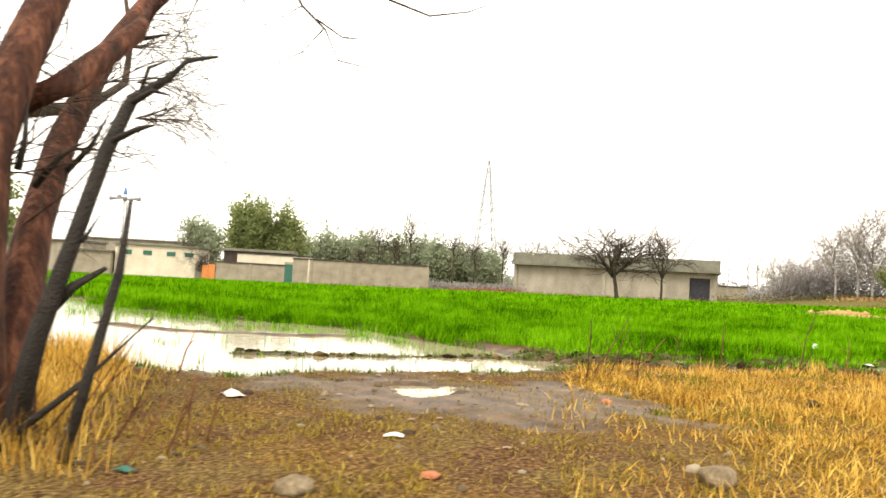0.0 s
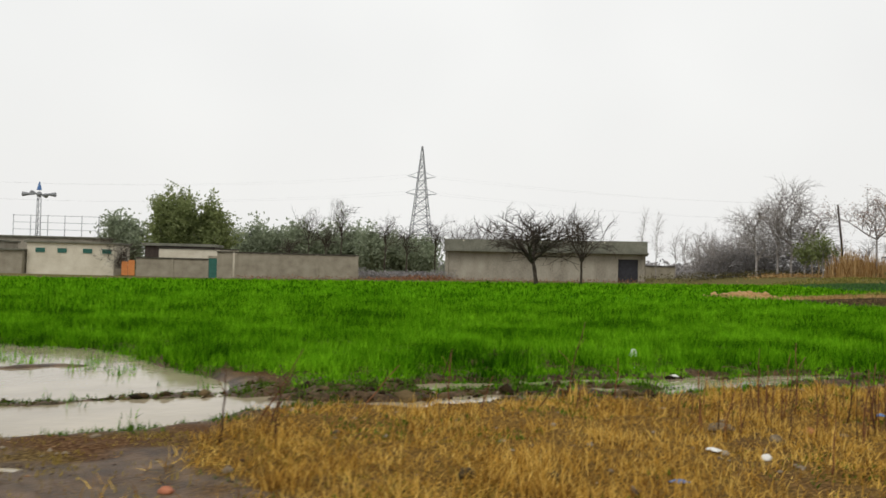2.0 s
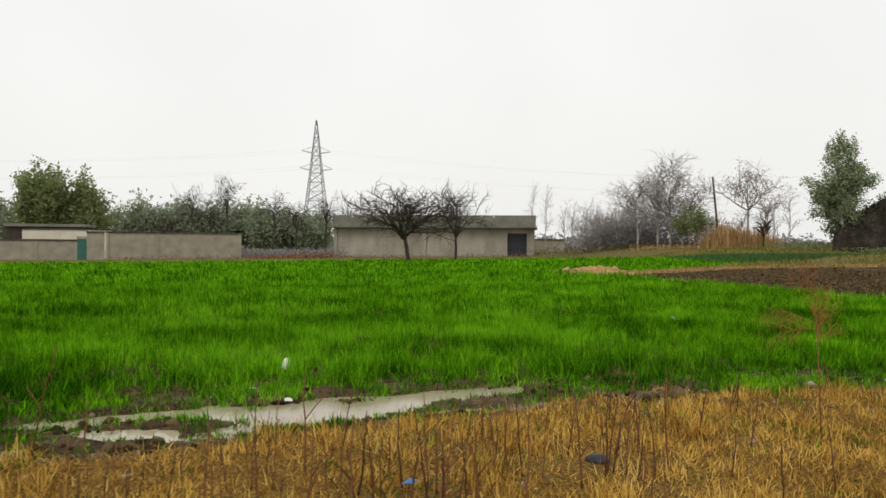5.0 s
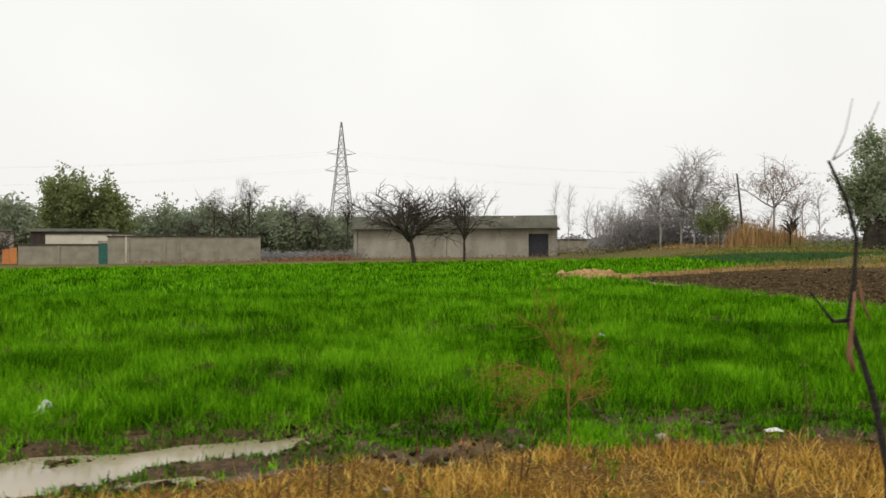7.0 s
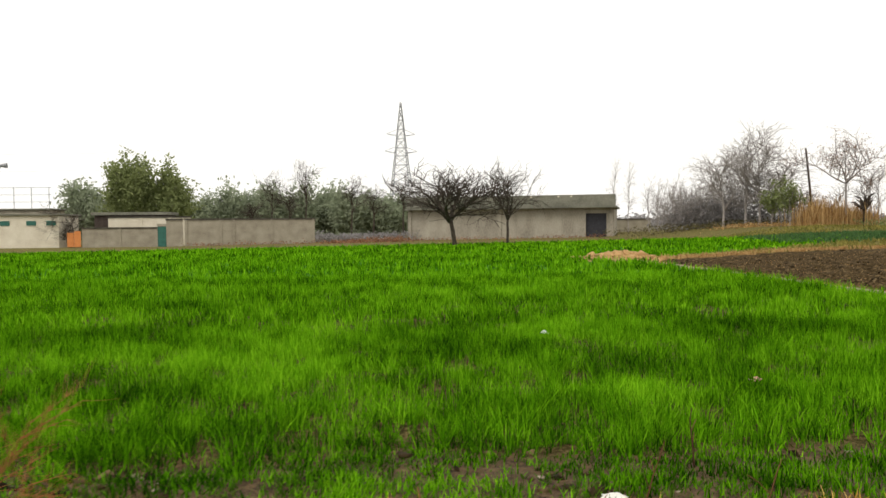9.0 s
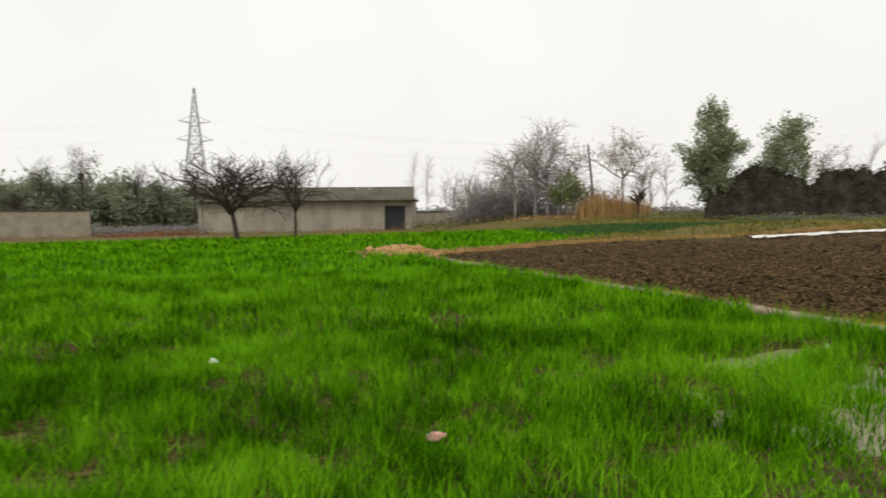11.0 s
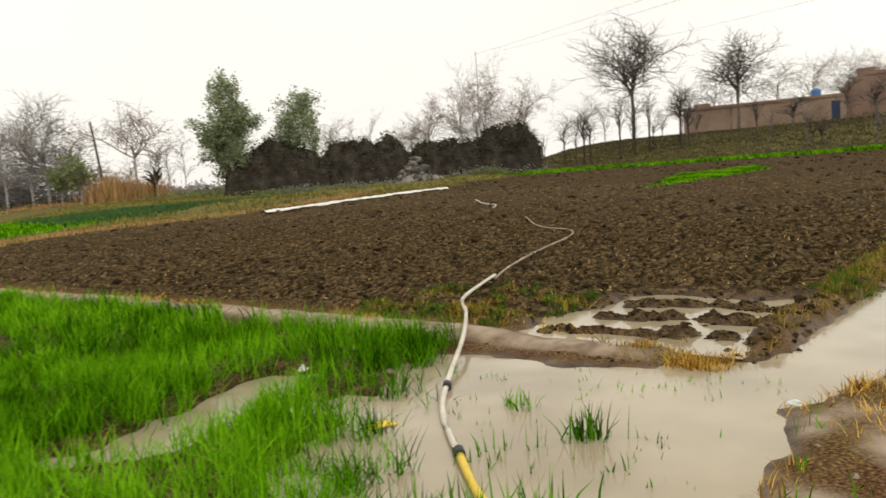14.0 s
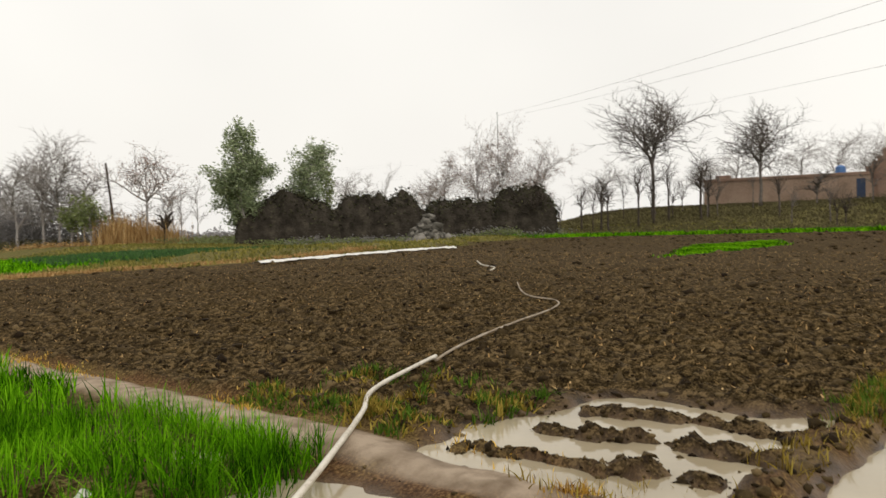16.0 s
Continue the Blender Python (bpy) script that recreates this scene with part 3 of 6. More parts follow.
# ---- growing things ----
def blades(name, x, y, zb, height, width, mat, label, category, lean=0.35, seed=1):
    """Many single blades of grass in one mesh, three triangles each."""
    rng = np.random.default_rng(seed)
    n = len(x)
    a, tilt, ta = rng.uniform(0, math.tau, n), np.abs(rng.normal(0, lean, n)), rng.uniform(0, math.tau, n)
    h, w = height * (0.85 + 0.3 * wave(x, y, 1.3, 23) + 0.22 * wave(x, y, 0.45, 41) + 0.2 * wave(x, y, 0.2, 44)) * (1 + 0.35 * smoothstep(17, 20, x) * smoothstep(14, 12, y)) * rng.uniform(0.6, 1.2, n), width * rng.uniform(0.7, 1.3, n) / 2
    base = np.stack([x, y, zb - 0.01], 1)
    side = np.stack([np.cos(a) * w, np.sin(a) * w, np.zeros(n)], 1)
    way = np.stack([np.cos(ta) * tilt, np.sin(ta) * tilt, np.ones(n)], 1)
    way /= np.linalg.norm(way, axis=1)[:, None]
    mid = base + way * h[:, None] * 0.55
    droop = np.stack([np.cos(ta) * tilt * 1.6, np.sin(ta) * tilt * 1.6, np.ones(n) * 0.8], 1)
    droop /= np.linalg.norm(droop, axis=1)[:, None]
    tip = mid + droop * h[:, None] * 0.5
    v = np.stack([base - side, base + side, mid + side * 0.8, mid - side * 0.8, tip], 1).reshape(-1, 3)
    o = np.arange(n)[:, None] * 5
    f = np.concatenate([o + [0, 1, 2], o + [0, 2, 3], o + [3, 2, 4]])
    ob = new(name, mesh_of(name, v, f, mat))
    return tagged(ob, label, category, kind="stuff")


def scatter(n, x0, x1, y0, y1, seed, keep, tuft=1, spread=0.03):
    rng = np.random.default_rng(seed)
    cx, cy = rng.uniform(x0, x1, n), rng.uniform(y0, y1, n)
    ok = rng.uniform(0, 1, n) < keep(cx, cy, zones(cx, cy))
    cx, cy = np.repeat(cx[ok], tuft), np.repeat(cy[ok], tuft)
    return cx + rng.normal(0, spread, len(cx)), cy + rng.normal(0, spread, len(cy))


def wheat_keep(x, y, z):
    wet = np.maximum(smoothstep(-0.1, 0.4, z["pond"]) * 0.93, smoothstep(0.25, 0.8, z["flooded"]) * 0.9)
    wet = wet * (1 - (0.5 - 0.4 * (z["pond"] > 0)) * smoothstep(0.0, 0.6, wave(x, y, 0.9, 24)))
    thin = (0.35 + 0.65 * smoothstep(-0.6, 0.1, wave(x, y, 2.4, 20))) * (0.12 + 0.88 * smoothstep(-0.5, 0.05, wave(x, y, 0.7, 22)))
    return z["green"] * (1 - wet) * thin


for k, (n, x0, x1, y0, y1, tuft, high, wide, spread) in enumerate((
        (62000, -6, 23, 5.8, 14, 8, 0.23, 0.0085, 0.035),
        (44000, -16, 23, 14, 26, 6, 0.28, 0.016, 0.05),
        (30000, -45, 30, 26, 45, 4, 0.3, 0.04, 0.1),
        (34000, -75, 62, 45, 73, 3, 0.32, 0.09, 0.15))):
    gx, gy = scatter(n, x0, x1, y0, y1, 40 + k, wheat_keep, tuft, spread)
    blades("wheat", gx, gy, on_ground(gx, gy), high, wide, WHEAT, "bright green young wheat growing in the field", "wheat crop", 0.5, 50 + k)


def dry_keep(x, y, z):
    return np.clip(z["dry"] * (1 - z["mud"]) * 1.2 * (0.35 + 0.65 * smoothstep(-0.4, 0.3, wave(x, y, 1.4, 21))), 0, 1)


gx, gy = scatter(34000, 1.8, 21, -1.2, 7.6, 60, dry_keep, 7, 0.06)
blades("dry_grass", gx, gy, on_ground(gx, gy), 0.12, 0.0065, STRAW, "matted golden dry grass on the bank", "dry grass", 1.5, 61)


def grow(tubes, rng, start, way, length, radius, level, levels, kids, up=0.15, wobble=0.25, sides=5, spread=0.75, leaves=None):
    """A limb and the limbs that grow from it."""
    n = 5 if level < 2 else 3
    pts, d = [Vector(start)], Vector(way).normalized()
    for _ in range(n):
        d = (d + Vector([rng.uniform(-wobble, wobble) for _ in range(3)]) + Vector((0, 0, up))).normalized()
        pts.append(pts[-1] + d * length / n)
    end = 0.45 if level < levels else 0.3
    tubes.add(pts, [radius * (1 - (1 - end) * i / n) for i in range(n + 1)], max(3, sides - level if level < 2 else 3))
    if leaves is not None and level >= levels - 1:
        leaves += pts[1:]
    if level == levels:
        return
    for k in range(kids[level]):
        f = (k + 1) / kids[level] if level else 0.35 + 0.65 * (k + 1) / kids[level]
        p = pts[0].lerp(pts[-1], 0) if f <= 0 else pts[min(n, max(1, round(f * n)))]
        az = rng.uniform(0, math.tau)
        d = (pts[min(n, round(f * n) + 1)] - pts[max(0, round(f * n) - 1)]).normalized()
        side = d.orthogonal().normalized()
        side.rotate(Matrix.Rotation(az, 3, d))
        w = (d * 0.75 + side * (0.35 + 0.65 * spread) * rng.uniform(0.7, 1.3)).normalized()
        grow(tubes, rng, p, w, length * rng.uniform(0.5, 0.75), radius * (0.62 if level else 0.55), level + 1, levels, kids, up, wobble, sides, spread, leaves)


def clumps(pts, rng, size, per, reach):
    """Small leaves, two triangles each, scattered round points."""
    p = np.repeat(np.array([tuple(q) for q in pts]), per, axis=0)
    n = len(p)
    p = p + rng.normal(0, reach, (n, 3))
    a, b = rng.normal(0, 1, (n, 3)), rng.normal(0, 1, (n, 3))
    a /= np.linalg.norm(a, axis=1)[:, None]
    b -= (a * b).sum(1)[:, None] * a
    b /= np.linalg.norm(b, axis=1)[:, None]
    s = size * rng.uniform(0.6, 1.3, n)[:, None]
    v = np.stack([p - a * s, p - b * s * 0.45, p + a * s, p + b * s * 0.45], 1).reshape(-1, 3)
    return v, np.arange(n * 4).reshape(-1, 4)


def tree(place, height, seed, label, kids=(7, 5, 4, 3), bare=0.3, bark=None, spread=0.75, up=0.03, radius=None, leaf=None, leaf_size=0.2, per=6, reach=0.4, sink=0.1, limb=0.55, lean=(0, 0), name="bare_tree", category="tree", width=None, leader=0.0):
    rng, nrng = random.Random(seed), np.random.default_rng(seed)
    bark = bark or BARK_HAZED
    x, y = place
    top = thing(name, (x, y, float(land(x, y, rough=False)) - sink), label, category)
    tagged(top, group={"bare_tree": "bare trees round the fields", "far_evergreen_tree": "evergreen trees of the far wood", "leafless_thicket": "leafless thickets", "eucalyptus_tree": "eucalyptus trees", "evergreen_tree": "evergreen trees"}.get(name, ""))
    trunk, crown, pts = Tubes(), Tubes(), []
    r = radius or height * 0.022
    stem = [Vector((0, 0, 0))]
    for k in range(5):
        stem.append(stem[-1] + Vector((lean[0] + rng.uniform(-0.06, 0.06), lean[1] + rng.uniform(-0.06, 0.06), 1)) * height * bare / 5)
    fork = len(stem) - 1
    if leader:
        for k in range(7):
            stem.append(stem[-1] + Vector((rng.uniform(-0.13, 0.13), rng.uniform(-0.13, 0.13), 1)) * height * (leader - bare) / 7)
    trunk.add(stem, [r * (1.3 if k == 0 else 1.0 - (0.75 if leader else 0.25) * k / (len(stem) - 1)) for k in range(len(stem))], 8)
    for k in range(kids[0]):
        az = math.tau * (k + rng.uniform(-0.3, 0.3)) / kids[0]
        out = spread * rng.uniform(0.35, 1.0)
        at = fork + (k * (len(stem) - 1 - fork)) // max(1, kids[0] - 1)
        grow(crown, rng, stem[at] - Vector((0, 0, height * bare * 0.12 * rng.random())), (math.cos(az) * out, math.sin(az) * out, 1), height * limb * rng.uniform(0.75, 1.05), r * (0.5 if leader else 0.6), 1, len(kids), (0,) + kids[1:], up, 0.22, 6, spread, pts)
    # the whole is brought to its height and width
    v = np.array([tuple(q) for q in crown.v])
    fz = (height - height * bare) / (np.percentile(v[:, 2], 99.5) - height * bare)
    fx = (width or height * 0.6) / (np.percentile(v[:, 0], 98) - np.percentile(v[:, 0], 2))
    foot = stem[fork].z

    def fitted(q):
        return Vector((q.x * fx, q.y * fx, q.z if q.z < foot else foot + (q.z - foot) * fz))

    crown.v, pts = [fitted(q) for q in crown.v], [fitted(q) for q in pts]
    trunk.v = [Vector((q.x, q.y, fitted(q).z)) for q in trunk.v]
    part("trunk", trunk.mesh("trunk", bark), bark, top)
    part("limb_work", crown.mesh("limb_work", bark), bark, top)
    if leaf:
        lv, lf = clumps(pts, nrng, leaf_size, per, reach)
        part("foliage", mesh_of("foliage", lv, lf, leaf), leaf, top)
    return top


# ---- far side of the field: warehouse, walls, houses ----
def stand(x, y):
    return float(land(x, y, rough=False))


def warehouse():
    wide = math.hypot(34.1, 11.1)
    top = thing("warehouse", (14.9, 142.7, -1.0), "long grey concrete warehouse with a dark doorway across the field", "warehouse", rz=math.degrees(math.atan2(-11.1, 34.1)))
    d0, d1 = wide * 0.862, wide * 0.965
    bm = box(0, d0, 0, 0.4, 0, 5.5)
    box(d1, wide, 0, 0.4, 0, 5.5, bm=bm)
    box(d0, d1, 0, 0.4, 4.6, 5.5, bm=bm)
    box(0, wide, 14, 14.4, 0, 5.5, bm=bm)
    box(0, 0.4, 0.4, 14, 0, 5.5, bm=bm)
    box(wide - 0.4, wide, 0.4, 14, 0, 5.5, bm=bm)
    part("wall", bm, PLASTER, top, "stained grey plaster wall")
    part("roof", box(-0.5, wide + 0.5, -1.5, 15, 5.5, 5.8, 0.03), ROOFCON, top)
    part("parapet", box(-0.3, wide + 0.3, -1.1, -0.75, 5.8, 7.75, 0.04), ROOFCON, top, "weathered grey-green parapet")
    for f in (0.0, 0.455, 0.86, 0.985):
        part("pillar", box(wide * f - 0.3, wide * f + 0.35, -0.3, -0.003, 0, 5.5, 0.03), PLASTER, top)
    door = part("door", box(d0, d1, 0.3, 0.38, 0, 4.6, 0.02), DARK, top, "dark steel sliding door")
    for k in range(4):
        x = d0 + (d1 - d0) * (k + 0.5) / 4
        part("rib", box(x - 0.05, x + 0.05, 0.25, 0.297, 0.1, 4.5, 0.01), DARK, door)
    for f in (0.09, 0.36, 0.49, 0.61, 0.74, 0.80):
        part("lamp", box(wide * f, wide * f + 0.3, -1.25, -1.103, 7.35, 7.6, 0.03), CREAM, top, "small white wall lamp")


warehouse()


def long_wall(x0, x1, y0, y1, low, high, mat, label, posts=(), coping=True):
    w = math.hypot(x1 - x0, y1 - y0)
    top = thing("boundary_wall", (x0, y0, low), label, "wall", rz=math.degrees(math.atan2(y1 - y0, x1 - x0)))
    part("wall", box(0, w, 0, 0.3, 0, high - low), mat, top)
    for f in posts:
        part("pillar", box(w * f - 0.2, w * f + 0.2, -0.12, -0.003, 0, high - low - 0.01), mat, top)
    if coping:
        part("coping", box(-0.1, w + 0.1, -0.16, 0.46, high - low, high - low + 0.22, 0.02), COPING, top, "dark weathered coping")
    return top


long_wall(-21.9, -1.2, 131.5, 134.4, -1.4, 3.0, BLOCK, "grey concrete block boundary wall with pillars", (0.01, 0.27, 0.37, 0.66, 0.985))
long_wall(-38, -26.2, 131, 131.4, -1.4, 1.7, BLOCK, "low stained grey wall beside a green door", (0.5,))
long_wall(-24.7, -22.2, 131, 131.3, -1.4, 3.0, BLOCK, "short grey wall beside a green door", ())
long_wall(-36, -22.4, 137, 137.2, -1.4, 3.5, CREAM, "pale plastered compound wall behind the low wall", (0.4, 0.75))
long_wall(49.6, 62, 150, 152, -1.2, 2.6, BLOCK, "far grey wall beyond the warehouse", (0.5,))
gd = thing("compound_door", (-26.1, 131.1, -1.4), "dark green steel door in the boundary wall", "door")
part("door_leaf", box(0, 1.35, 0, 0.08, 0, 3.4, 0.02), GREEN_PAINT, gd)
part("lintel", box(-0.1, 1.4, -0.05, 0.3, 3.402, 3.8), BLOCK, gd)
og = thing("compound_gate", (-40.3, 130.8, -1.4), "orange painted gate with a curved top", "gate")
for k in range(2):
    part("gate_leaf", box(1.1 * k + 0.02, 1.1 * k + 1.08, 0, 0.08, 0.2, 2.5 + 0.25 * k, 0.06), ORANGE, og)
bk = thing("brown_shed", (-39, 139, -1.2), "dark brown shed behind the walls", "shed")
part("wall", box(0, 12, 0, 6, 0, 5.2), DARKBROWN, bk)
part("roof", box(-0.4, 12.4, -0.5, 6.4, 5.2, 5.7, 0.03), ROOFCON, bk)


def flat_house(x, y, w, d, h, mat, label, windows=(), low=-1.4):
    top = thing("house", (x, y, low), label, "house")
    part("wall", box(0, w, 0, d, 0, h), mat, top)
    part("roof", box(-0.35, w + 0.35, -0.45, d + 0.3, h, h + 0.28, 0.03), ROOFCON, top, "flat dark-edged concrete roof")
    for wx in windows:
        win = part("window", box(wx, wx + 1.7, -0.05, -0.003, h - 1.7, h - 0.75, 0.01), CREAM, top)
        part("pane", box(wx + 0.1, wx + 1.6, -0.1, -0.053, h - 1.6, h - 0.85), GREEN_PAINT, win, "green painted shutter")
    return top


flat_house(-55.6, 131, 14, 8, 5.3, CREAM, "cream painted house with small green high windows", (1.3, 4.8, 8.9, 12.0))
flat_house(-62.5, 130, 6.6, 7, 3.9, BLOCK, "low grey house beside the cream one", ())
flat_house(-86, 133, 24, 9, 5.4, PLASTER, "long grey house with a dark roof edge", ())
flat_house(-70, 148, 20, 6, 6.6, PLASTER, "grey flat-roofed house with roof railing", ())
rail = thing("roof_railing", (-66, 148.3, 5.45), "thin steel railing on a flat roof", "railing")
for k in range(3):
    part("rail", box(0, 16, 0, 0.07, 1.2 + 1.3 * k, 1.27 + 1.3 * k), STEEL, rail)
for k in range(6):
    part("post", box(3.1 * k, 3.1 * k + 0.09, 0.075, 0.16, 0, 4.0), STEEL, rail)


def speaker_mast(x, y, z0, z1):
    top = thing("loudspeaker_mast", (x, y, z0), "steel lattice mast with horn loudspeakers and blue top", "mast")
    t = Tubes()
    h = z1 - z0
    for a in range(3):
        w = math.tau * a / 3
        t.add([(0.55 * math.cos(w), 0.55 * math.sin(w), 0), (0.4 * math.cos(w), 0.4 * math.sin(w), h)], [0.09, 0.07], 4)
        for k in range(10):
            w2 = math.tau * ((a + 1) % 3) / 3
            t.add([(0.5 * math.cos(w), 0.5 * math.sin(w), h * k / 10), (0.5 * math.cos(w2), 0.5 * math.sin(w2), h * (k + 1) / 10)], [0.04, 0.04], 3)
    part("lattice", t.mesh("lattice", STEEL), STEEL, top)
    for a in (0, 90, 180, 270):
        bm = bmesh.new()
        bmesh.ops.create_cone(bm, segments=14, radius1=0.1, radius2=0.5, depth=2.0, cap_ends=True, matrix=pose(0, 0, h + 0.2, 0, 90, a) @ pose(0, 0, 2.2))
        part("horn", bm, STEEL, top, "grey horn loudspeaker")
    bm = bmesh.new()
    bmesh.ops.create_uvsphere(bm, u_segments=12, v_segments=8, radius=0.55, matrix=pose(0, 0, h + 0.2))
    part("hub", bm, STEEL, top)
    bm = bmesh.new()
    bmesh.ops.create_cone(bm, segments=10, radius1=0.5, radius2=0.08, depth=1.7, cap_ends=True, matrix=pose(0, 0, h + 1.9))
    part("finial", bm, BLUE, top, "blue painted top")


speaker_mast(-66.5, 160, 0, 14)


def pylon(x, y, z, h):
    top = thing("lattice_pylon", (x, y, z), "tall grey steel lattice transmission tower in the haze", "pylon", rz=8)

    def half(f):
        return 4.6 * (1 - f / 0.62) + 1.75 * f / 0.62 if f < 0.62 else 1.75 + (0.2 - 1.75) * (f - 0.62) / 0.38

    levels = [0, 0.12, 0.22, 0.31, 0.39, 0.46, 0.53, 0.6, 0.66, 0.73, 0.8, 0.87, 0.94, 1.0]
    corners = ((-1, -1), (1, -1), (1, 1), (-1, 1))
    for cx, cy in corners:
        t = Tubes()
        t.add([(cx * half(f), cy * half(f), f * h) for f in levels], [0.2 - 0.12 * f for f in levels], 4)
        part("leg", t.mesh("leg", STEEL), STEEL, top)
    for f0, f1 in zip(levels, levels[1:]):
        t = Tubes()
        for (ax, ay), (bx, by) in zip(corners, corners[1:] + corners[:1]):
            a0, b1 = half(f0), half(f1)
            t.add([(ax * a0, ay * a0, f0 * h), (bx * b1, by * b1, f1 * h)], [0.085, 0.085], 3)
            t.add([(bx * a0, by * a0, f0 * h), (ax * b1, ay * b1, f1 * h)], [0.085, 0.085], 3)
            t.add([(ax * b1, ay * b1, f1 * h), (bx * b1, by * b1, f1 * h)], [0.085, 0.085], 3)
        part("brace", t.mesh("brace", STEEL), STEEL, top)
    for f in (0.62, 0.75):
        w, r = half(f), 5.2 if f < 0.7 else 4.6
        for s in (-1, 1):
            t = Tubes()
            for q in (-1, 1):
                t.add([(s * w, q * w, f * h), (s * r, 0, f * h + 0.6)], [0.1, 0.07], 3)
            t.add([(s * w, 0, f * h + 2), (s * r, 0, f * h + 0.6)], [0.09, 0.07], 3)
            part("crossarm", t.mesh("crossarm", STEEL), STEEL, top)


pylon(14.4, 252, -1, 42)


def wire_set(name, runs, radius, sag, label):
    top = thing(name, runs[0][0], label, "power line")
    o = Vector(runs[0][0])
    for a, b in runs:
        a, b = Vector(a) - o, Vector(b) - o
        t = Tubes()
        t.add([a.lerp(b, f / 24) - Vector((0, 0, sag * 4 * (f / 24) * (1 - f / 24))) for f in range(25)], [radius] * 25, 4)
        part("wire", t.mesh("wire", BARK), BARK, top)


wire_set("transmission_line", [((s * 4.8 + 14.4, 252, h), (14.4 + s * 4.8 + q * 260, 252 - 10 * q, h + 2)) for s in (-1, 1) for q in (-1, 1) for h in (26.1, 31.5)], 0.008, 7, "thin transmission wires hanging from the pylon")


# ---- trees of the distance ----
def place_tree(x, y, ztop, seed, label, **kw):
    return tree((x, y), ztop - stand(x, y) + 0.1, seed, label, **kw)


EVER = dict(bare=0.12, kids=(10, 6, 4), spread=0.55, up=0.1, width=6.6, leaf=LEAF, leaf_size=0.4, per=24, reach=0.7, name="evergreen_tree")
FAR_EVER = dict(bare=0.1, kids=(7, 5, 3), spread=0.8, width=7, leaf=LEAF_HAZED, leaf_size=0.5, per=18, reach=1.0, name="far_evergreen_tree")
tree((17.2, 66.9), 6.9, 3, "dark bare fruit tree with wide crown in the wheat field", bark=BARK, bare=0.34, kids=(8, 6, 4, 4), spread=0.95, up=0.08, limb=0.6, radius=0.2, width=9.0, lean=(-0.14, 0))
tree((22.0, 69.9), 7.3, 5, "slim dark bare tree at the field edge", bark=BARK, bare=0.32, kids=(7, 5, 4, 4), spread=0.6, limb=0.5, radius=0.13, width=5.4)
place_tree(-39.0, 158, 14.6, 11, "dense olive-green evergreen tree behind the walls", **EVER)
place_tree(-33.0, 159.6, 12.4, 12, "dense olive-green evergreen tree with rounded top", **EVER)
place_tree(-55.8, 178, 11, 13, "far evergreen tree behind the houses, greyed for haze", **FAR_EVER)
place_tree(-47.5, 74.8, 9.2, 14, "dark evergreen tree standing beyond the flood water", **EVER)
place_tree(-42.2, 133.2, 5.6, 15, "dark bare bush beside the orange gate", kids=(9, 6, 5, 3), spread=1.0, bare=0.1, radius=0.12, limb=0.5, width=7, bark=BARK, name="bare_bush", category="bush")
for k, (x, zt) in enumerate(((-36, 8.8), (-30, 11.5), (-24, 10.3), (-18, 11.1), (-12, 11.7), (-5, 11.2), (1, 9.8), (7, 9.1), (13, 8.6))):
    place_tree(x, 200 + 5 * (k % 3), zt, 20 + k, "far evergreen tree in the wood, greyed for haze", **FAR_EVER)
for k, (x, y, zt) in enumerate(((-12.8, 164, 13.4), (-9.1, 164, 10.8), (-5.9, 164.7, 15.4), (3.2, 165, 12.5), (7.8, 163, 10.2), (13.9, 163, 12.2), (-16.5, 162, 7))):
    place_tree(x, y, zt, 30 + k, "bare crooked grey tree behind the boundary wall", kids=(8, 5, 4, 4), spread=0.8, bare=0.42, leader=0.75, radius=0.18, limb=0.34, bark=BARK, width=6)
for k, (x, y, zt) in enumerate(((19, 160, 11.5), (23, 162, 12), (27, 158, 11), (31, 161, 10))):
    place_tree(x, y, zt, 240 + k, "bare tree showing above the warehouse roof", kids=(7, 5, 4, 4), spread=0.8, bare=0.35, radius=0.2, limb=0.45, bark=BARK, width=7)
for k, (x, y, zt) in enumerate(((52.6, 144, 14), (54.9, 143, 13.2), (58.3, 142, 10.6), (59.8, 141, 10), (62.1, 140, 11))):
    place_tree(x, y, zt, 40 + k, "thin bare tree beside the warehouse", kids=(9, 4, 4), spread=0.6, bare=0.3, leader=0.85, radius=0.11, limb=0.22, width=2.8)
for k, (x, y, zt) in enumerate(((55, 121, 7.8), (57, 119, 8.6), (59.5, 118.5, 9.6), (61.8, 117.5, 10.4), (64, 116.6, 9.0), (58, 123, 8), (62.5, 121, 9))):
    place_tree(x, y, zt, 50 + k, "leafless thicket of fine twigs, greyed for haze", kids=(10, 6, 5, 3), spread=0.9, bare=0.05, radius=0.1, limb=0.5, width=6.5, name="leafless_thicket", category="thicket")
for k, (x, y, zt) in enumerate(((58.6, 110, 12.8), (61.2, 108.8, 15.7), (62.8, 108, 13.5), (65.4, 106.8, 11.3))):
    place_tree(x, y, zt, 60 + k, "tall bare tree with upswept limbs, greyed for haze", kids=(10, 5, 5, 4), spread=0.7, bare=0.2, leader=0.75, radius=0.2, limb=0.36, width=7.5)
for k, (x, y, zt) in enumerate(((62.6, 99.2, 7.4), (62.0, 102.7, 6.8), (86.5, 84.6, 11.5))):
    place_tree(x, y, zt, 70 + k, "slim small-leaved tree overgrown with creeper", kids=(5, 4, 3), spread=0.25, bare=0.2, radius=0.12, limb=0.42, width=2.2, leaf=LEAF, leaf_size=0.22, per=4, reach=0.3, name="leafy_tree")
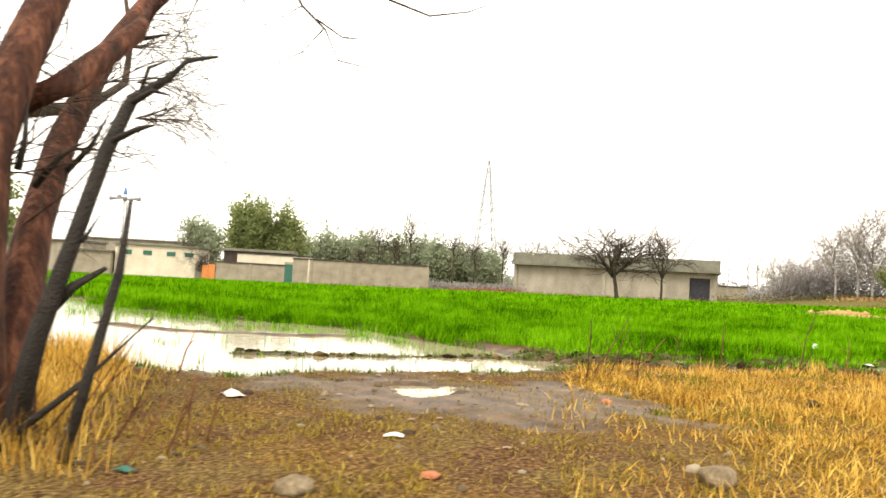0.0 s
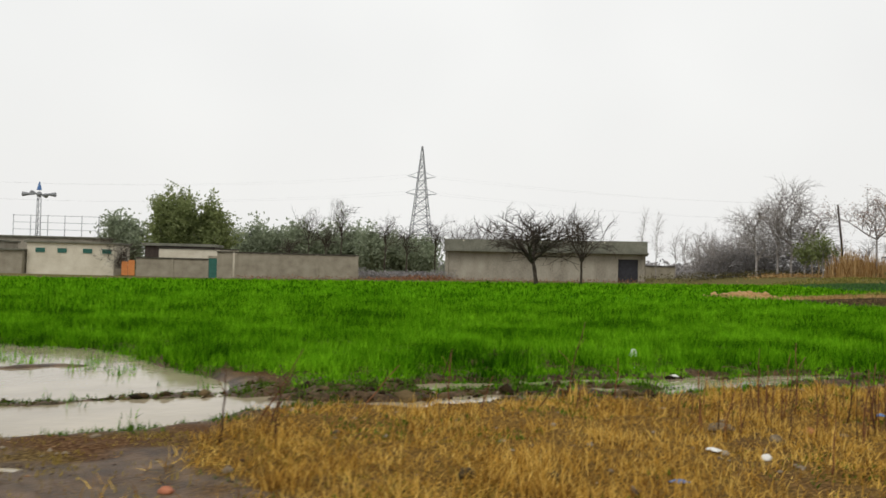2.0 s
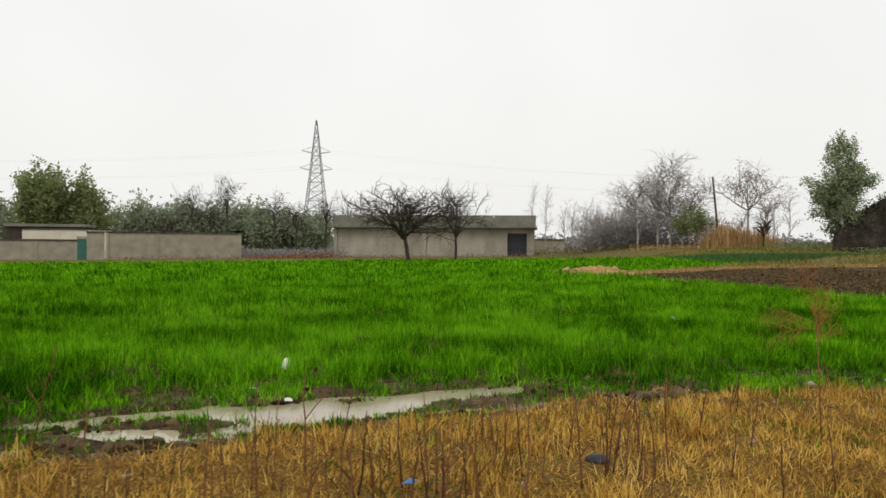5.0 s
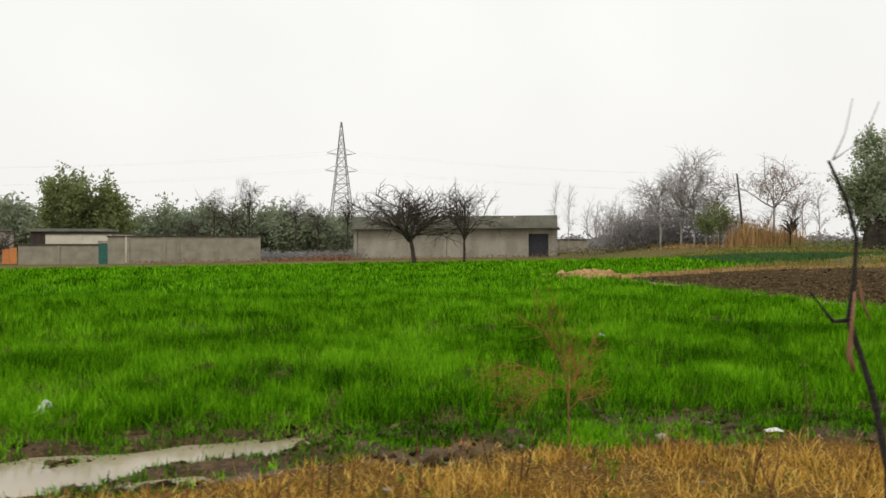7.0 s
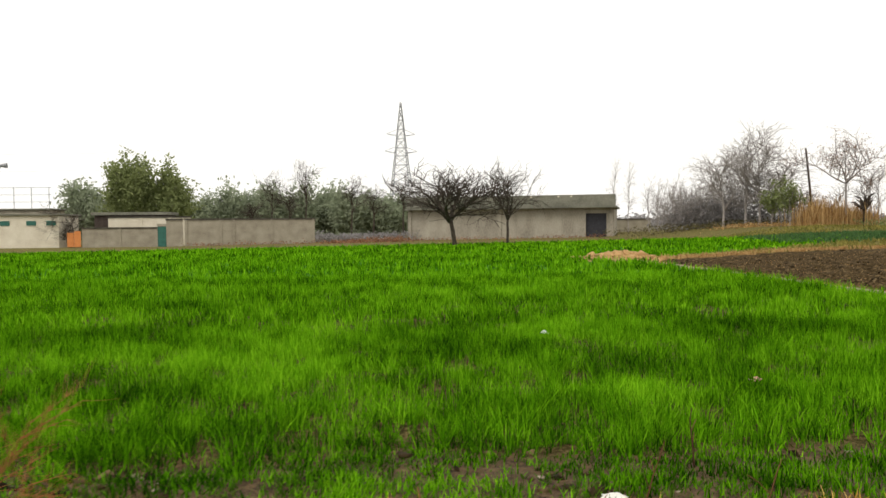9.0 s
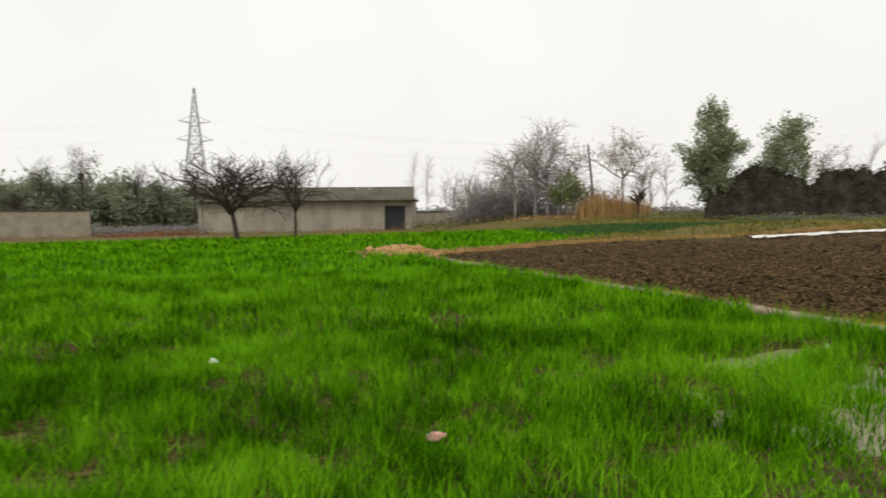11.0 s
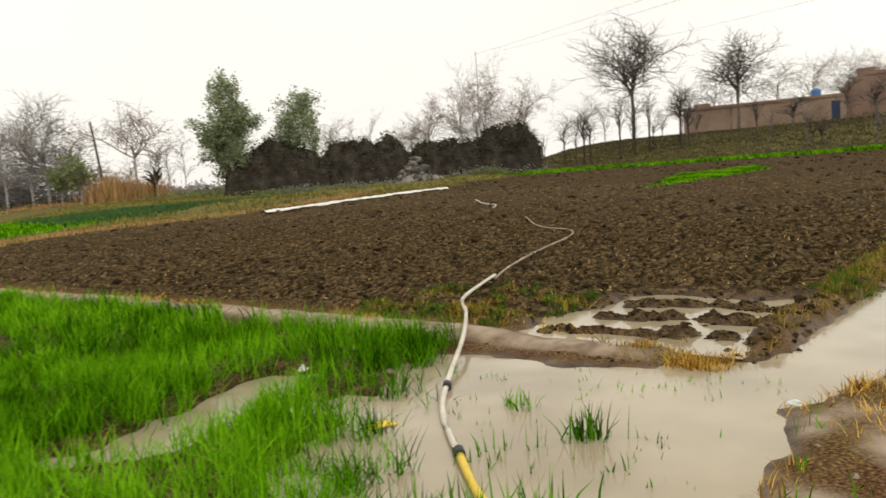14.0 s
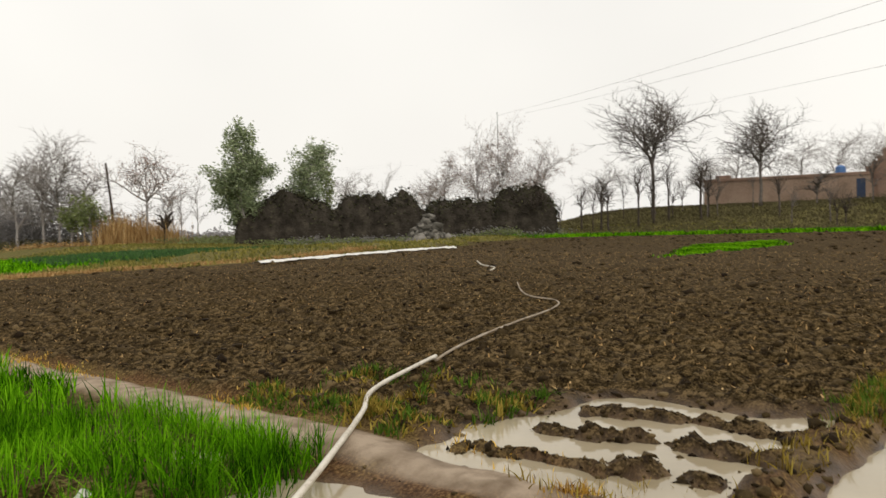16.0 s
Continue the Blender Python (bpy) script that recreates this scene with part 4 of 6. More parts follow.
place_tree(68.2, 96.0, 13.0, 75, "umbrella-shaped bare tree with reddish twig tips", kids=(5, 5, 4, 3), spread=1.3, bare=0.5, radius=0.15, limb=0.32, up=0.12, width=9, bark=BARK_HAZED, leaf=RUSSET, leaf_size=0.09, per=2, reach=0.25, name="umbrella_tree")
place_tree(69.9, 94.9, 5.2, 76, "short pollarded tree with stubby limbs", kids=(6, 3), spread=0.8, bare=0.55, radius=0.22, limb=0.22, bark=BARK, width=2.4, name="pollarded_tree")
EUC = dict(bark=BARK_HAZED, kids=(15, 4, 3), spread=0.9, up=0.05, bare=0.16, leader=0.86, radius=0.22, limb=0.2, width=5.2, leaf=LEAF_EUC, leaf_size=0.19, per=12, reach=0.34, name="eucalyptus_tree")
place_tree(75.4, 86.4, 15.3, 77, "tall eucalyptus tree with grey-green foliage", **EUC)
place_tree(77.0, 88.6, 11.5, 78, "eucalyptus tree with grey-green foliage", **EUC)
place_tree(83.8, 84.6, 13.2, 79, "slender eucalyptus tree with grey-green foliage", **EUC)
for k, (x, y, zt) in enumerate(((72, 98, 8), (74.5, 101, 9), (78.1, 105, 10), (80, 103.8, 10.8), (82, 96, 9.5), (86, 98, 11), (91, 92, 12), (95, 90, 11), (99, 86, 12), (70.8, 102, 7))):
    place_tree(x, y, zt, 80 + k, "thin bare tree in the scrub, paled for haze", kids=(9, 4, 4), spread=0.6, bare=0.3, leader=0.85, radius=0.1, limb=0.26, width=3.6)
for k, (x, y, zt) in enumerate(((106.4, 75, 17), (108.5, 72, 17.6), (112, 68, 14.5), (103, 78, 13), (110, 75, 14))):
    place_tree(x, y, zt, 95 + k, "bare tree with a few reddish leaves above the mounds", kids=(10, 5, 4, 4), spread=0.7, bare=0.25, leader=0.8, radius=0.15, limb=0.34, width=6.5, leaf=RUSSET, leaf_size=0.07, per=1, reach=0.15)
for k, (x, y, zt) in enumerate(((101, 61.9, 7), (112.6, 57.9, 9), (114.4, 63, 8.8), (116.2, 55.3, 11.4), (119.7, 52.6, 13), (113.5, 59.5, 10), (118, 54, 12), (119.5, 48, 11.6), (121.7, 47.9, 9.8), (124, 50, 13))):
    place_tree(x, y, zt, 105 + k, "bare knobbly pollarded tree on the bank", kids=(6, 4, 3, 2), spread=0.5, bare=0.4, leader=0.7, radius=0.17, limb=0.3, bark=BARK, width=3.4)
place_tree(124.3, 57, 22.5, 320, "tall bare tree with a rounded crown on the bank", kids=(11, 6, 5, 4), spread=0.95, up=0.1, bare=0.36, leader=0.72, radius=0.3, limb=0.42, bark=BARK_MID, width=12)
place_tree(128, 43.2, 18.4, 333, "bare tree with a rounded crown near the mud house", kids=(10, 6, 5, 4), spread=0.95, up=0.1, bare=0.36, leader=0.72, radius=0.25, limb=0.42, bark=BARK_MID, width=10)
for k, (x, y, zt) in enumerate(((127.2, 29.4, 11), (127.8, 26.2, 10), (134.4, 22.6, 18), (131, 20, 13), (128, 36, 9))):
    place_tree(x, y, zt, 125 + k, "thin bare tree on the bank below the house", kids=(10, 4, 4), spread=0.7, bare=0.3, leader=0.85, radius=0.12, limb=0.26, width=4.5, bark=BARK_MID)
rngs = random.Random(33)
for k in range(16):
    x = rngs.uniform(111, 128)
    y = rngs.uniform(16, 66)
    place_tree(x, y, stand(x, y) + rngs.uniform(4, 8.5), 260 + k, "slender bare sapling on the scrubby bank", kids=(4, 4, 3), spread=0.35, bare=0.35, radius=0.09, limb=0.42, width=rngs.uniform(2, 3.6), bark=BARK if k % 2 else BARK_MID)
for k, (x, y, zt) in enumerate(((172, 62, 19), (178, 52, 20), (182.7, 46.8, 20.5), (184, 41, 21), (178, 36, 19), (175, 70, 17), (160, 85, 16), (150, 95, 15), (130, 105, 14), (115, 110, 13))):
    place_tree(x, y, zt, 135 + k, "far bare tree behind the bank, paled for haze", kids=(10, 5, 4, 4), spread=0.8, bare=0.35, leader=0.8, radius=0.15, limb=0.32, width=9)


def brush(name, x0, y0, x1, y1, deep, high, n, mat, label, seed, leaf=0.35):
    """A band of wild brush along a line: many small leaves round short stems."""
    rng = np.random.default_rng(seed)
    f = rng.uniform(0, 1, n)
    x, y = x0 + (x1 - x0) * f + rng.normal(0, deep, n), y0 + (y1 - y0) * f + rng.normal(0, deep, n)
    tall = high * (0.55 + 0.45 * wave(x, y, 14, seed)) * (0.8 + 0.3 * wave(x, y, 4, seed + 1))
    h = land(x, y, rough=False) + np.maximum(tall, 0.2 * high) * rng.uniform(0, 1, n) ** 0.8
    v, fc = clumps(np.stack([x, y, h], 1), rng, leaf, 1, 0.15)
    return tagged(new(name, mesh_of(name, v, fc, mat)), label, "brush", kind="stuff")


brush("far_wood", -260, 250, 20, 262, 8, 8, 26000, LEAF_HAZED, "far band of green woodland, greyed for haze", 301, 0.9)
brush("far_wood", 20, 262, 320, 210, 8, 8, 26000, TWIG_HAZED, "far band of leafless woodland, greyed for haze", 302, 0.7)
brush("far_wood", 320, 210, 420, -150, 10, 12, 16000, TWIG_HAZED, "far band of leafless woodland", 303, 0.9)
brush("scrub", 50, 118, 100, 96, 4, 2.4, 9000, BANK_SCRUB, "leafless brown scrub below the trees", 304, 0.16)
brush("scrub", -2, 140, 14, 141, 1.5, 3.2, 5000, TWIG_HAZED, "leafless scrub between wall and warehouse", 305, 0.2)
brush("scrub", 70, 93, 96, 74, 2.2, 1.6, 5000, LEAF, "dark green scrub below the eucalyptus trees", 306, 0.16)
brush("scrub", 76, 83.5, 103, 59.5, 0.8, 1.5, 5000, LEAF, "dark green scrub at the foot of the mounds", 311, 0.14)
brush("scrub", 78, 81.5, 104, 60, 1.0, 2.6, 3500, TWIG_HAZED, "leafless twigs in front of the mounds", 312, 0.12)
brush("scrub", 110, 66, 133, 18, 4, 1.3, 7000, BANK_SCRUB, "tangled brown scrub on the bank", 307, 0.11)
brush("thicket", 56, 121, 72, 110, 2.2, 7.5, 9000, TWIG_HAZED, "leafless thicket beyond the field, greyed for haze", 313, 0.22)
brush("red_scrub", 2, 128, 14, 129, 1.5, 1.3, 1500, RUSSET, "rusty dry weeds at the foot of the wall", 308, 0.16)
brush("wall_weeds", -21, 130.5, 48, 129, 0.6, 0.8, 1800, RUSSET, "brown weeds along the foot of the walls", 309, 0.14)
brush("reed_foot", 57, 106, 66, 98, 1.5, 0.7, 1500, REED, "dry straw-coloured grass on the bank", 310, 0.14)


def reeds(x, y, n, high, seed):
    rng = np.random.default_rng(seed)
    gx, gy = x + rng.normal(0, 1.6, n), y + rng.normal(0, 1.1, n)
    blades("reeds", gx, gy, on_ground(gx, gy), high, 0.09, REED, "tall golden dry reeds beside the pole", "reeds", 0.2, seed)


reeds(66.3, 98.2, 900, 3.6, 401)
reeds(69.2, 96.4, 700, 3.2, 402)

pole = thing("utility_pole", (65.6, 100, stand(65.6, 100) - 0.2), "leaning dark wooden utility pole without wires", "utility pole")
t = Tubes()
t.add([(0.5, 0, 0), (0.1, 0, 5), (-0.5, 0, 10.3)], [0.17, 0.15, 0.12], 8)
part("shaft", t.mesh("shaft", BARK), BARK, pole)
for k in range(6):
    part("step_iron", box(-0.75 + 0.03 * k, -0.1, -0.03, 0.03, 9.6 - 0.55 * k, 9.66 - 0.55 * k), BARK, pole)


# ---- dark overgrown mounds and rubble ----
def mound(x, y, w, d, h, rz, seed, label):
    z = stand(x, y) - 0.3
    top = thing("overgrown_mound", (x, y, z), label, "mound", rz=rz)
    u = np.linspace(-1, 1, 40)
    gx, gy = np.meshgrid(u, u)
    edge = np.clip(1 - np.abs(gx) ** 2.4, 0, 1) * np.clip(1 - np.abs(gy) ** 3, 0, 1)
    hh = h * edge ** 0.36 * (0.9 + 0.2 * wave(gx * w, gy * d, 7, seed) + 0.09 * wave(gx * w, gy * d, 1.6, seed + 1))
    v = np.stack([gx * w / 2 * (1 + 0.06 * wave(gy * d, hh, 2, seed)), gy * d / 2, hh], -1).reshape(-1, 3)
    i = (np.arange(39)[:, None] * 40 + np.arange(39)[None]).ravel()
    part("earth", mesh_of("earth", v, np.stack([i, i + 1, i + 41, i + 40], 1), MOUND, smooth=True), MOUND, top)
    rng = np.random.default_rng(seed)
    pick = v[rng.integers(0, len(v), 3000)]
    lv, lf = clumps(pick[pick[:, 2] > 0.2], rng, 0.2, 1, 0.28)
    part("creeper", mesh_of("creeper", lv, lf, CREEPER), CREEPER, top, "dark creeper growing over the earth")


mound(80.6, 84.6, 13, 5, 6.6, -40, 501, "dark ruined earth mound overgrown with creeper")
mound(89.0, 77.2, 13, 5, 6.9, -44, 502, "dark ruined earth mound with a rounded top")
mound(97.2, 70.4, 12, 5, 6.0, -50, 503, "dark ruined mud wall overgrown with creeper")
mound(102.0, 64.2, 8.5, 5, 6.6, -52, 504, "dark ruined mud wall with a square top")
mound(85.0, 81.3, 12, 4, 4.4, -42, 505, "low dark earth mound between taller ones")


# ---- mud-brick house on the bank ----
def mud_house():
    z = 4.6
    top = thing("mud_house", (136.3, 54.3, z), "long reddish mud-brick house with stepped parapet on the bank", "house", rz=math.degrees(math.atan2(-22.1, 4.6)))
    w = 22.6
    part("wall", box(0, w, 0, 6, 0, 4.1), MUDPALE, top, "pale mud-plastered wall")
    part("parapet", box(-0.1, w, -0.15, 0.25, 4.1, 4.55, 0.05), MUDBRICK, top)
    part("chimney", box(1.5, 3.6, 1, 2.2, 4.1, 5.1, 0.06), MUDBRICK, top)
    part("door", box(20.6, 21.7, -0.12, -0.003, 0.9, 3.6, 0.02), DARKBLUE, top, "dark blue door")
    tall = thing("mud_house", (140.9, 31.6, z), "tall reddish mud-brick house with corner block on the bank", "house", rz=math.degrees(math.atan2(-20, -3)))
    part("wall", box(0, 22, 0, 8, 0, 6.6), MUDBRICK, tall)
    part("parapet", box(2.2, 22, -0.15, 0.25, 6.6, 7.1, 0.05), MUDBRICK, tall)
    part("corner_block", box(0.6, 3.0, 0.3, 2.4, 6.6, 7.7, 0.06), MUDBRICK, tall)
    for k in range(3):
        part("step", box(-2.4 + 0.8 * k, -1.6 + 0.8 * k, 0.2, 1.5, 0, 4.6 + 0.7 * k, 0.05), MUDBRICK, tall)
    tank = thing("water_tank", (144, 37, z + 4.1), "blue plastic water tank on the roof", "water tank")
    bm = bmesh.new()
    bmesh.ops.create_cone(bm, segments=20, radius1=0.75, radius2=0.7, depth=1.5, cap_ends=True, matrix=pose(0, 0, 0.75))
    bmesh.ops.create_cone(bm, segments=20, radius1=0.7, radius2=0.25, depth=0.3, cap_ends=True, matrix=pose(0, 0, 1.65))
    part("body", bm, BLUE, tank)
    ds = thing("animal_shed", (128.4, 22.6, stand(128.4, 20.5) - 0.2), "low dark open shed on the bank", "shed", rz=-83)
    part("roof", box(-0.3, 4.8, -0.5, 3.2, 2.3, 2.55, 0.03), DARKBROWN, ds)
    part("back_wall", box(0, 4.5, 2.6, 2.9, 0, 2.3), DARKBROWN, ds)
    for k in range(3):
        part("post", box(2.15 * k, 2.15 * k + 0.2, 0, 0.2, 0, 2.3), BARK, ds)


mud_house()
wire_set("power_line", [((140.71, 96.44, 24.32), (83.57, 16.86, 18.29)), ((144.25, 92.31, 24.74), (83.53, 16.87, 16.70)), ((153.35, 81.59, 23.12), (83.44, 16.90, 13.32))], 0.014, 0.4, "three thin black overhead wires crossing the sky")
fp = thing("utility_pole", (140.71, 96.44 , stand(140.71, 96.44)), "far thin pole carrying the overhead wires", "utility pole")
t = Tubes()
t.add([(0, 0, 0), (0, 0, 24)], [0.09, 0.05], 6)
part("shaft", t.mesh("shaft", BARK), BARK, fp)


# ---- plastic sheet at the far edge of the ploughed field ----
def plastic_sheet():
    a, b, n = Vector((44.4, 42.0)), Vector((65.4, 45.8)), 130
    d = (b - a).normalized()
    s = Vector((-d.y, d.x))
    f = np.linspace(0, 1, n)
    u = np.linspace(-1, 1, 9)
    gf, gu = np.meshgrid(f, u)
    x = a.x + (b - a).x * gf + s.x * gu * (0.3 + 0.2 * wave(gf * 20, gu * 0, 3, 601))
    y = a.y + (b - a).y * gf + s.y * gu * 0.3 + 0.45 * wave(gf * 20, gf * 0, 9, 602)
    zz = land(x, y, rough=False) + 0.1 + 0.1 * (1 - gu ** 2) + 0.06 * wave(gf * 21, gu, 0.8, 603)
    i = (np.arange(8)[:, None] * n + np.arange(n - 1)[None]).ravel()
    me = mesh_of("plastic_sheet", np.stack([x, y, zz], -1).reshape(-1, 3), np.stack([i, i + 1, i + n + 1, i + n], 1), PLASTIC, smooth=True)
    tagged(new("plastic_sheet", me), "long strip of crumpled white plastic sheet on soil", "plastic sheet")


plastic_sheet()

# ---- irrigation hose ----
def hose():
    top = thing("irrigation_hose", (20.3, 9.4, 0), "long off-white irrigation hose lying over pool and soil", "hose")
    o = Vector((20.3, 9.4, 0))

    def run(name, pts, r, mat, label, lift=0.03):
        pts = [Vector((x, y, 0)) for x, y in pts]
        fine = []
        for k in range(len(pts) - 1):
            p0, p1, p2, p3 = pts[max(k - 1, 0)], pts[k], pts[k + 1], pts[min(k + 2, len(pts) - 1)]
            m = max(2, int((p2 - p1).length / 0.12))
            for j in range(m):
                f = j / m
                fine.append(0.5 * ((2 * p1) + (p2 - p0) * f + (2 * p0 - 5 * p1 + 4 * p2 - p3) * f * f + (3 * p1 - p0 - 3 * p2 + p3) * f ** 3))
        fine.append(pts[-1])
        hx, hy = np.array([p.x for p in fine]), np.array([p.y for p in fine])
        hz = land(hx, hy)
        top_of = np.max([np.pad(hz, 7, "edge")[k:k + len(hz)] for k in range(15)], axis=0)
        hz = np.maximum(np.convolve(np.pad(top_of, 7, "edge"), np.ones(15) / 15, "valid"), -0.066) + lift * 0.8
        t = Tubes()
        t.add([Vector((a, b, c)) - o for a, b, c in zip(hx, hy, hz)], [r * (1 + 0.06 * math.sin(k * 1.7)) for k in range(len(hx))], 10)
        part(name, t.mesh(name, mat), mat, top, label)

    run("white_section", [(20.33, 9.42), (20.8, 9.9), (21.35, 10.32), (22.4, 10.95), (23.3, 11.6), (23.9, 12.1), (25.0, 12.6), (25.6, 12.85)], 0.021, HOSE, "off-white flat hose")
    run("muddy_section", [(25.6, 12.85), (26.7, 13.32), (28.9, 14.05), (31.2, 14.85), (32.4, 15.6), (33.0, 16.6), (34.5, 17.9), (36.8, 19.6)], 0.016, HOSE_MUDDY, "thinner hose caked with grey-brown mud")
    run("white_section", [(42.6, 24.9), (44.6, 26.2), (46.2, 28.1), (49, 30.5)], 0.026, HOSE, "off-white flat hose")
    run("yellow_section", [(20.28, 9.36), (19.9, 8.95), (19.5, 8.4), (19.3, 7.9), (19.3, 7.2)], 0.024, YELLOW, "yellow hose end")
    for x, y, a in ((20.3, 9.38, 45), (21.38, 10.33, 38), (25.0, 12.6, 27)):
        zc = max(stand(x, y), -0.066) + 0.03
        bm = bmesh.new()
        bmesh.ops.create_cone(bm, segments=12, radius1=0.034, radius2=0.034, depth=0.08, cap_ends=True, matrix=Matrix.Translation(Vector((x, y, zc)) - o) @ pose(0, 0, 0, 0, 90, a))
        part("coupling", bm, DARK, top, "black hose clamp")


hose()


# ---- clods, stones and litter ----
ICO = None


def lumps(name, x, y, z, size, mat, label, category, seed, flat=0.8):
    """Irregular lumps of twenty triangles each in one mesh."""
    global ICO
    if ICO is None:
        bm = bmesh.new()
        bmesh.ops.create_icosphere(bm, subdivisions=1, radius=1)
        ICO = (np.array([v.co[:] for v in bm.verts]), np.array([[v.index for v in f.verts] for f in bm.faces]))
        bm.free()
    rng = np.random.default_rng(seed)
    n = len(x)
    v = ICO[0][None] * (1 + rng.normal(0, 0.34, (n, len(ICO[0]), 1)))
    s = size * rng.lognormal(0, 0.45, n)
    v = v * np.stack([s * rng.uniform(0.7, 1.4, n), s * rng.uniform(0.7, 1.4, n), s * flat], 1)[:, None]
    a = rng.uniform(0, math.tau, n)
    c, q = np.cos(a)[:, None], np.sin(a)[:, None]
    v = np.stack([v[..., 0] * c - v[..., 1] * q + x[:, None], v[..., 0] * q + v[..., 1] * c + y[:, None], v[..., 2] + z[:, None]], -1)
    f = ICO[1][None] + (np.arange(n) * len(ICO[0]))[:, None, None]
    return tagged(new(name, mesh_of(name, v.reshape(-1, 3), f.reshape(-1, 3), mat)), label, category, kind="stuff")


for k, (n, x0, x1, y0, y1, size) in enumerate(((12000, 23.3, 34, 8.8, 20, 0.016), (10000, 23.3, 46, 8, 36, 0.03), (6000, 34, 108, -20, 60, 0.06))):
    gx, gy = scatter(n, x0, x1, y0, y1, 620 + k, lambda x, y, z: (z["ploughed"] > 0.6) * (1 - 0.75 * (z["puddle"] > 0)), 1, 0)
    lumps("clods", gx, gy, on_ground(gx, gy), size, CLOD, "dark wet clods of ploughed earth", "soil clods", 630 + k)
gx, gy = scatter(5000, 22.9, 25.6, 8.7, 11, 654, lambda x, y, z: 0.8 * (z["ridged"] > 0.25), 1, 0)
lumps("clods", gx, gy, on_ground(gx, gy), 0.011, CLOD, "dark wet clods on the flooded furrow ridges", "soil clods", 655)
gx, gy = scatter(9000, -1, 12.5, 3.8, 7.6, 640, lambda x, y, z: z["ditch"] * smoothstep(-0.1, 0.5, wave(x, y, 1.1, 641)), 1, 0)
lumps("mud_clods", gx, gy, on_ground(gx, gy), 0.018, CLOD, "wet dark mud clods along the ditch", "mud clods", 642)
gx, gy = scatter(6000, -1, 4, 4, 5.6, 643, lambda x, y, z: 0.5 * (along(x, y, RIDGE) < 0.14), 1, 0)
lumps("mud_clods", gx, gy, on_ground(gx, gy) - 0.01, 0.022, CLOD, "wet dark mud clods on the low ridge", "mud clods", 644)
gx, gy = scatter(2600, -3, 24.5, -3, 8.2, 645, lambda x, y, z: (z["green"] < 0.3) * (z["pond"] < -0.1) * (z["pool"] < -0.1) * 0.8, 1, 0)
lumps("litter", gx, gy, on_ground(gx, gy), 0.016, LITTER, "small stones and crumbs of earth on the bank", "litter", 646)
gx, gy = scatter(900, 22, 34, 8.0, 9.0, 648, lambda x, y, z: (np.abs(y - 8.5) < 0.25) * (z["pool"] < 0.05) * 1.0, 1, 0)
lumps("mud_clods", gx, gy, on_ground(gx, gy), 0.026, CLOD, "muddy clods on the low field bank", "mud clods", 649)
gx, gy = np.random.default_rng(650).normal(90.6, 1.3, 420), np.random.default_rng(651).normal(70.6, 1.1, 420)
lumps("rubble", gx, gy, on_ground(gx, gy) + 3.4 * np.exp(-((gx - 90.6) ** 2 + (gy - 70.6) ** 2) / 3.2) * np.random.default_rng(652).uniform(0.3, 1, 420), 0.3, RUBBLE, "heap of grey rubble stones beside the mounds", "rubble", 653)


def stone(x, y, size, seed, label, mat, name="stone", flat=0.55, lift=0.0):
    bm = bmesh.new()
    bmesh.ops.create_icosphere(bm, subdivisions=3, radius=1)
    for v in bm.verts:
        n = noise.noise(v.co * 1.3 + Vector((seed, 0, 0))) * 0.25 + noise.noise(v.co * 3.5 + Vector((0, seed, 0))) * 0.07
        v.co *= 1 + n
        v.co = Vector((v.co.x * size, v.co.y * size * 0.8, v.co.z * size * flat))
    me = bpy.data.meshes.new(name)
    bm.to_mesh(me)
    bm.free()
    me.materials.append(mat)
    me.polygons.foreach_set("use_smooth", np.ones(len(me.polygons), dtype=bool))
    ob = new(name, me)
    ob.matrix_world = pose(x, y, float(land(x, y)) + size * flat * 0.45 + lift, 0, 0, seed * 37)
    tagged(ob, label, "stone", group="stones and clods on the ground")


stone(0.8, -1.25, 0.075, 1, "rounded pale stone on the litter-strewn bank", STONE)
stone(2.55, -0.72, 0.1, 2, "rounded grey stone on the dry bank", STONE)
stone(5.3, 0.85, 0.08, 4, "grey stone half buried in dry grass", STONE)
stone(6.33, 3.3, 0.11, 5, "large flat grey stone in dry grass", STONE, flat=0.4)
stone(6.25, 2.4, 0.045, 6, "pale stone in dry grass", PLASTIC)
stone(6.6, 2.95, 0.06, 7, "small pale stone in dry grass", STONE)
stone(7.05, 3.3, 0.055, 8, "pinkish broken brick lump in dry grass", BRICK, flat=0.7)
stone(2.55, 1.6, 0.045, 9, "orange brick fragment on wet mud", BRICK, flat=0.5)
stone(1.3, -0.9, 0.04, 10, "reddish brick fragment on the bank", BRICK, flat=0.5)
stone(4.7, 1.93, 0.06, 11, "dark wet lump of earth on the grass", CLOD)
stone(4.18, 1.85, 0.06, 12, "dark wet lump of earth on the grass", CLOD)
stone(9.2, 4.1, 0.08, 13, "dark object half hidden in dry grass", DARK, flat=0.45)
for k, (x, y, s) in enumerate(((23.15, 8.85, 0.05), (23.4, 8.62, 0.045), (24.0, 9.35, 0.03))):
    stone(x, y, s, 20 + k, "dark wet clod of earth beside the puddle", CLOD, name="clod", flat=0.8)


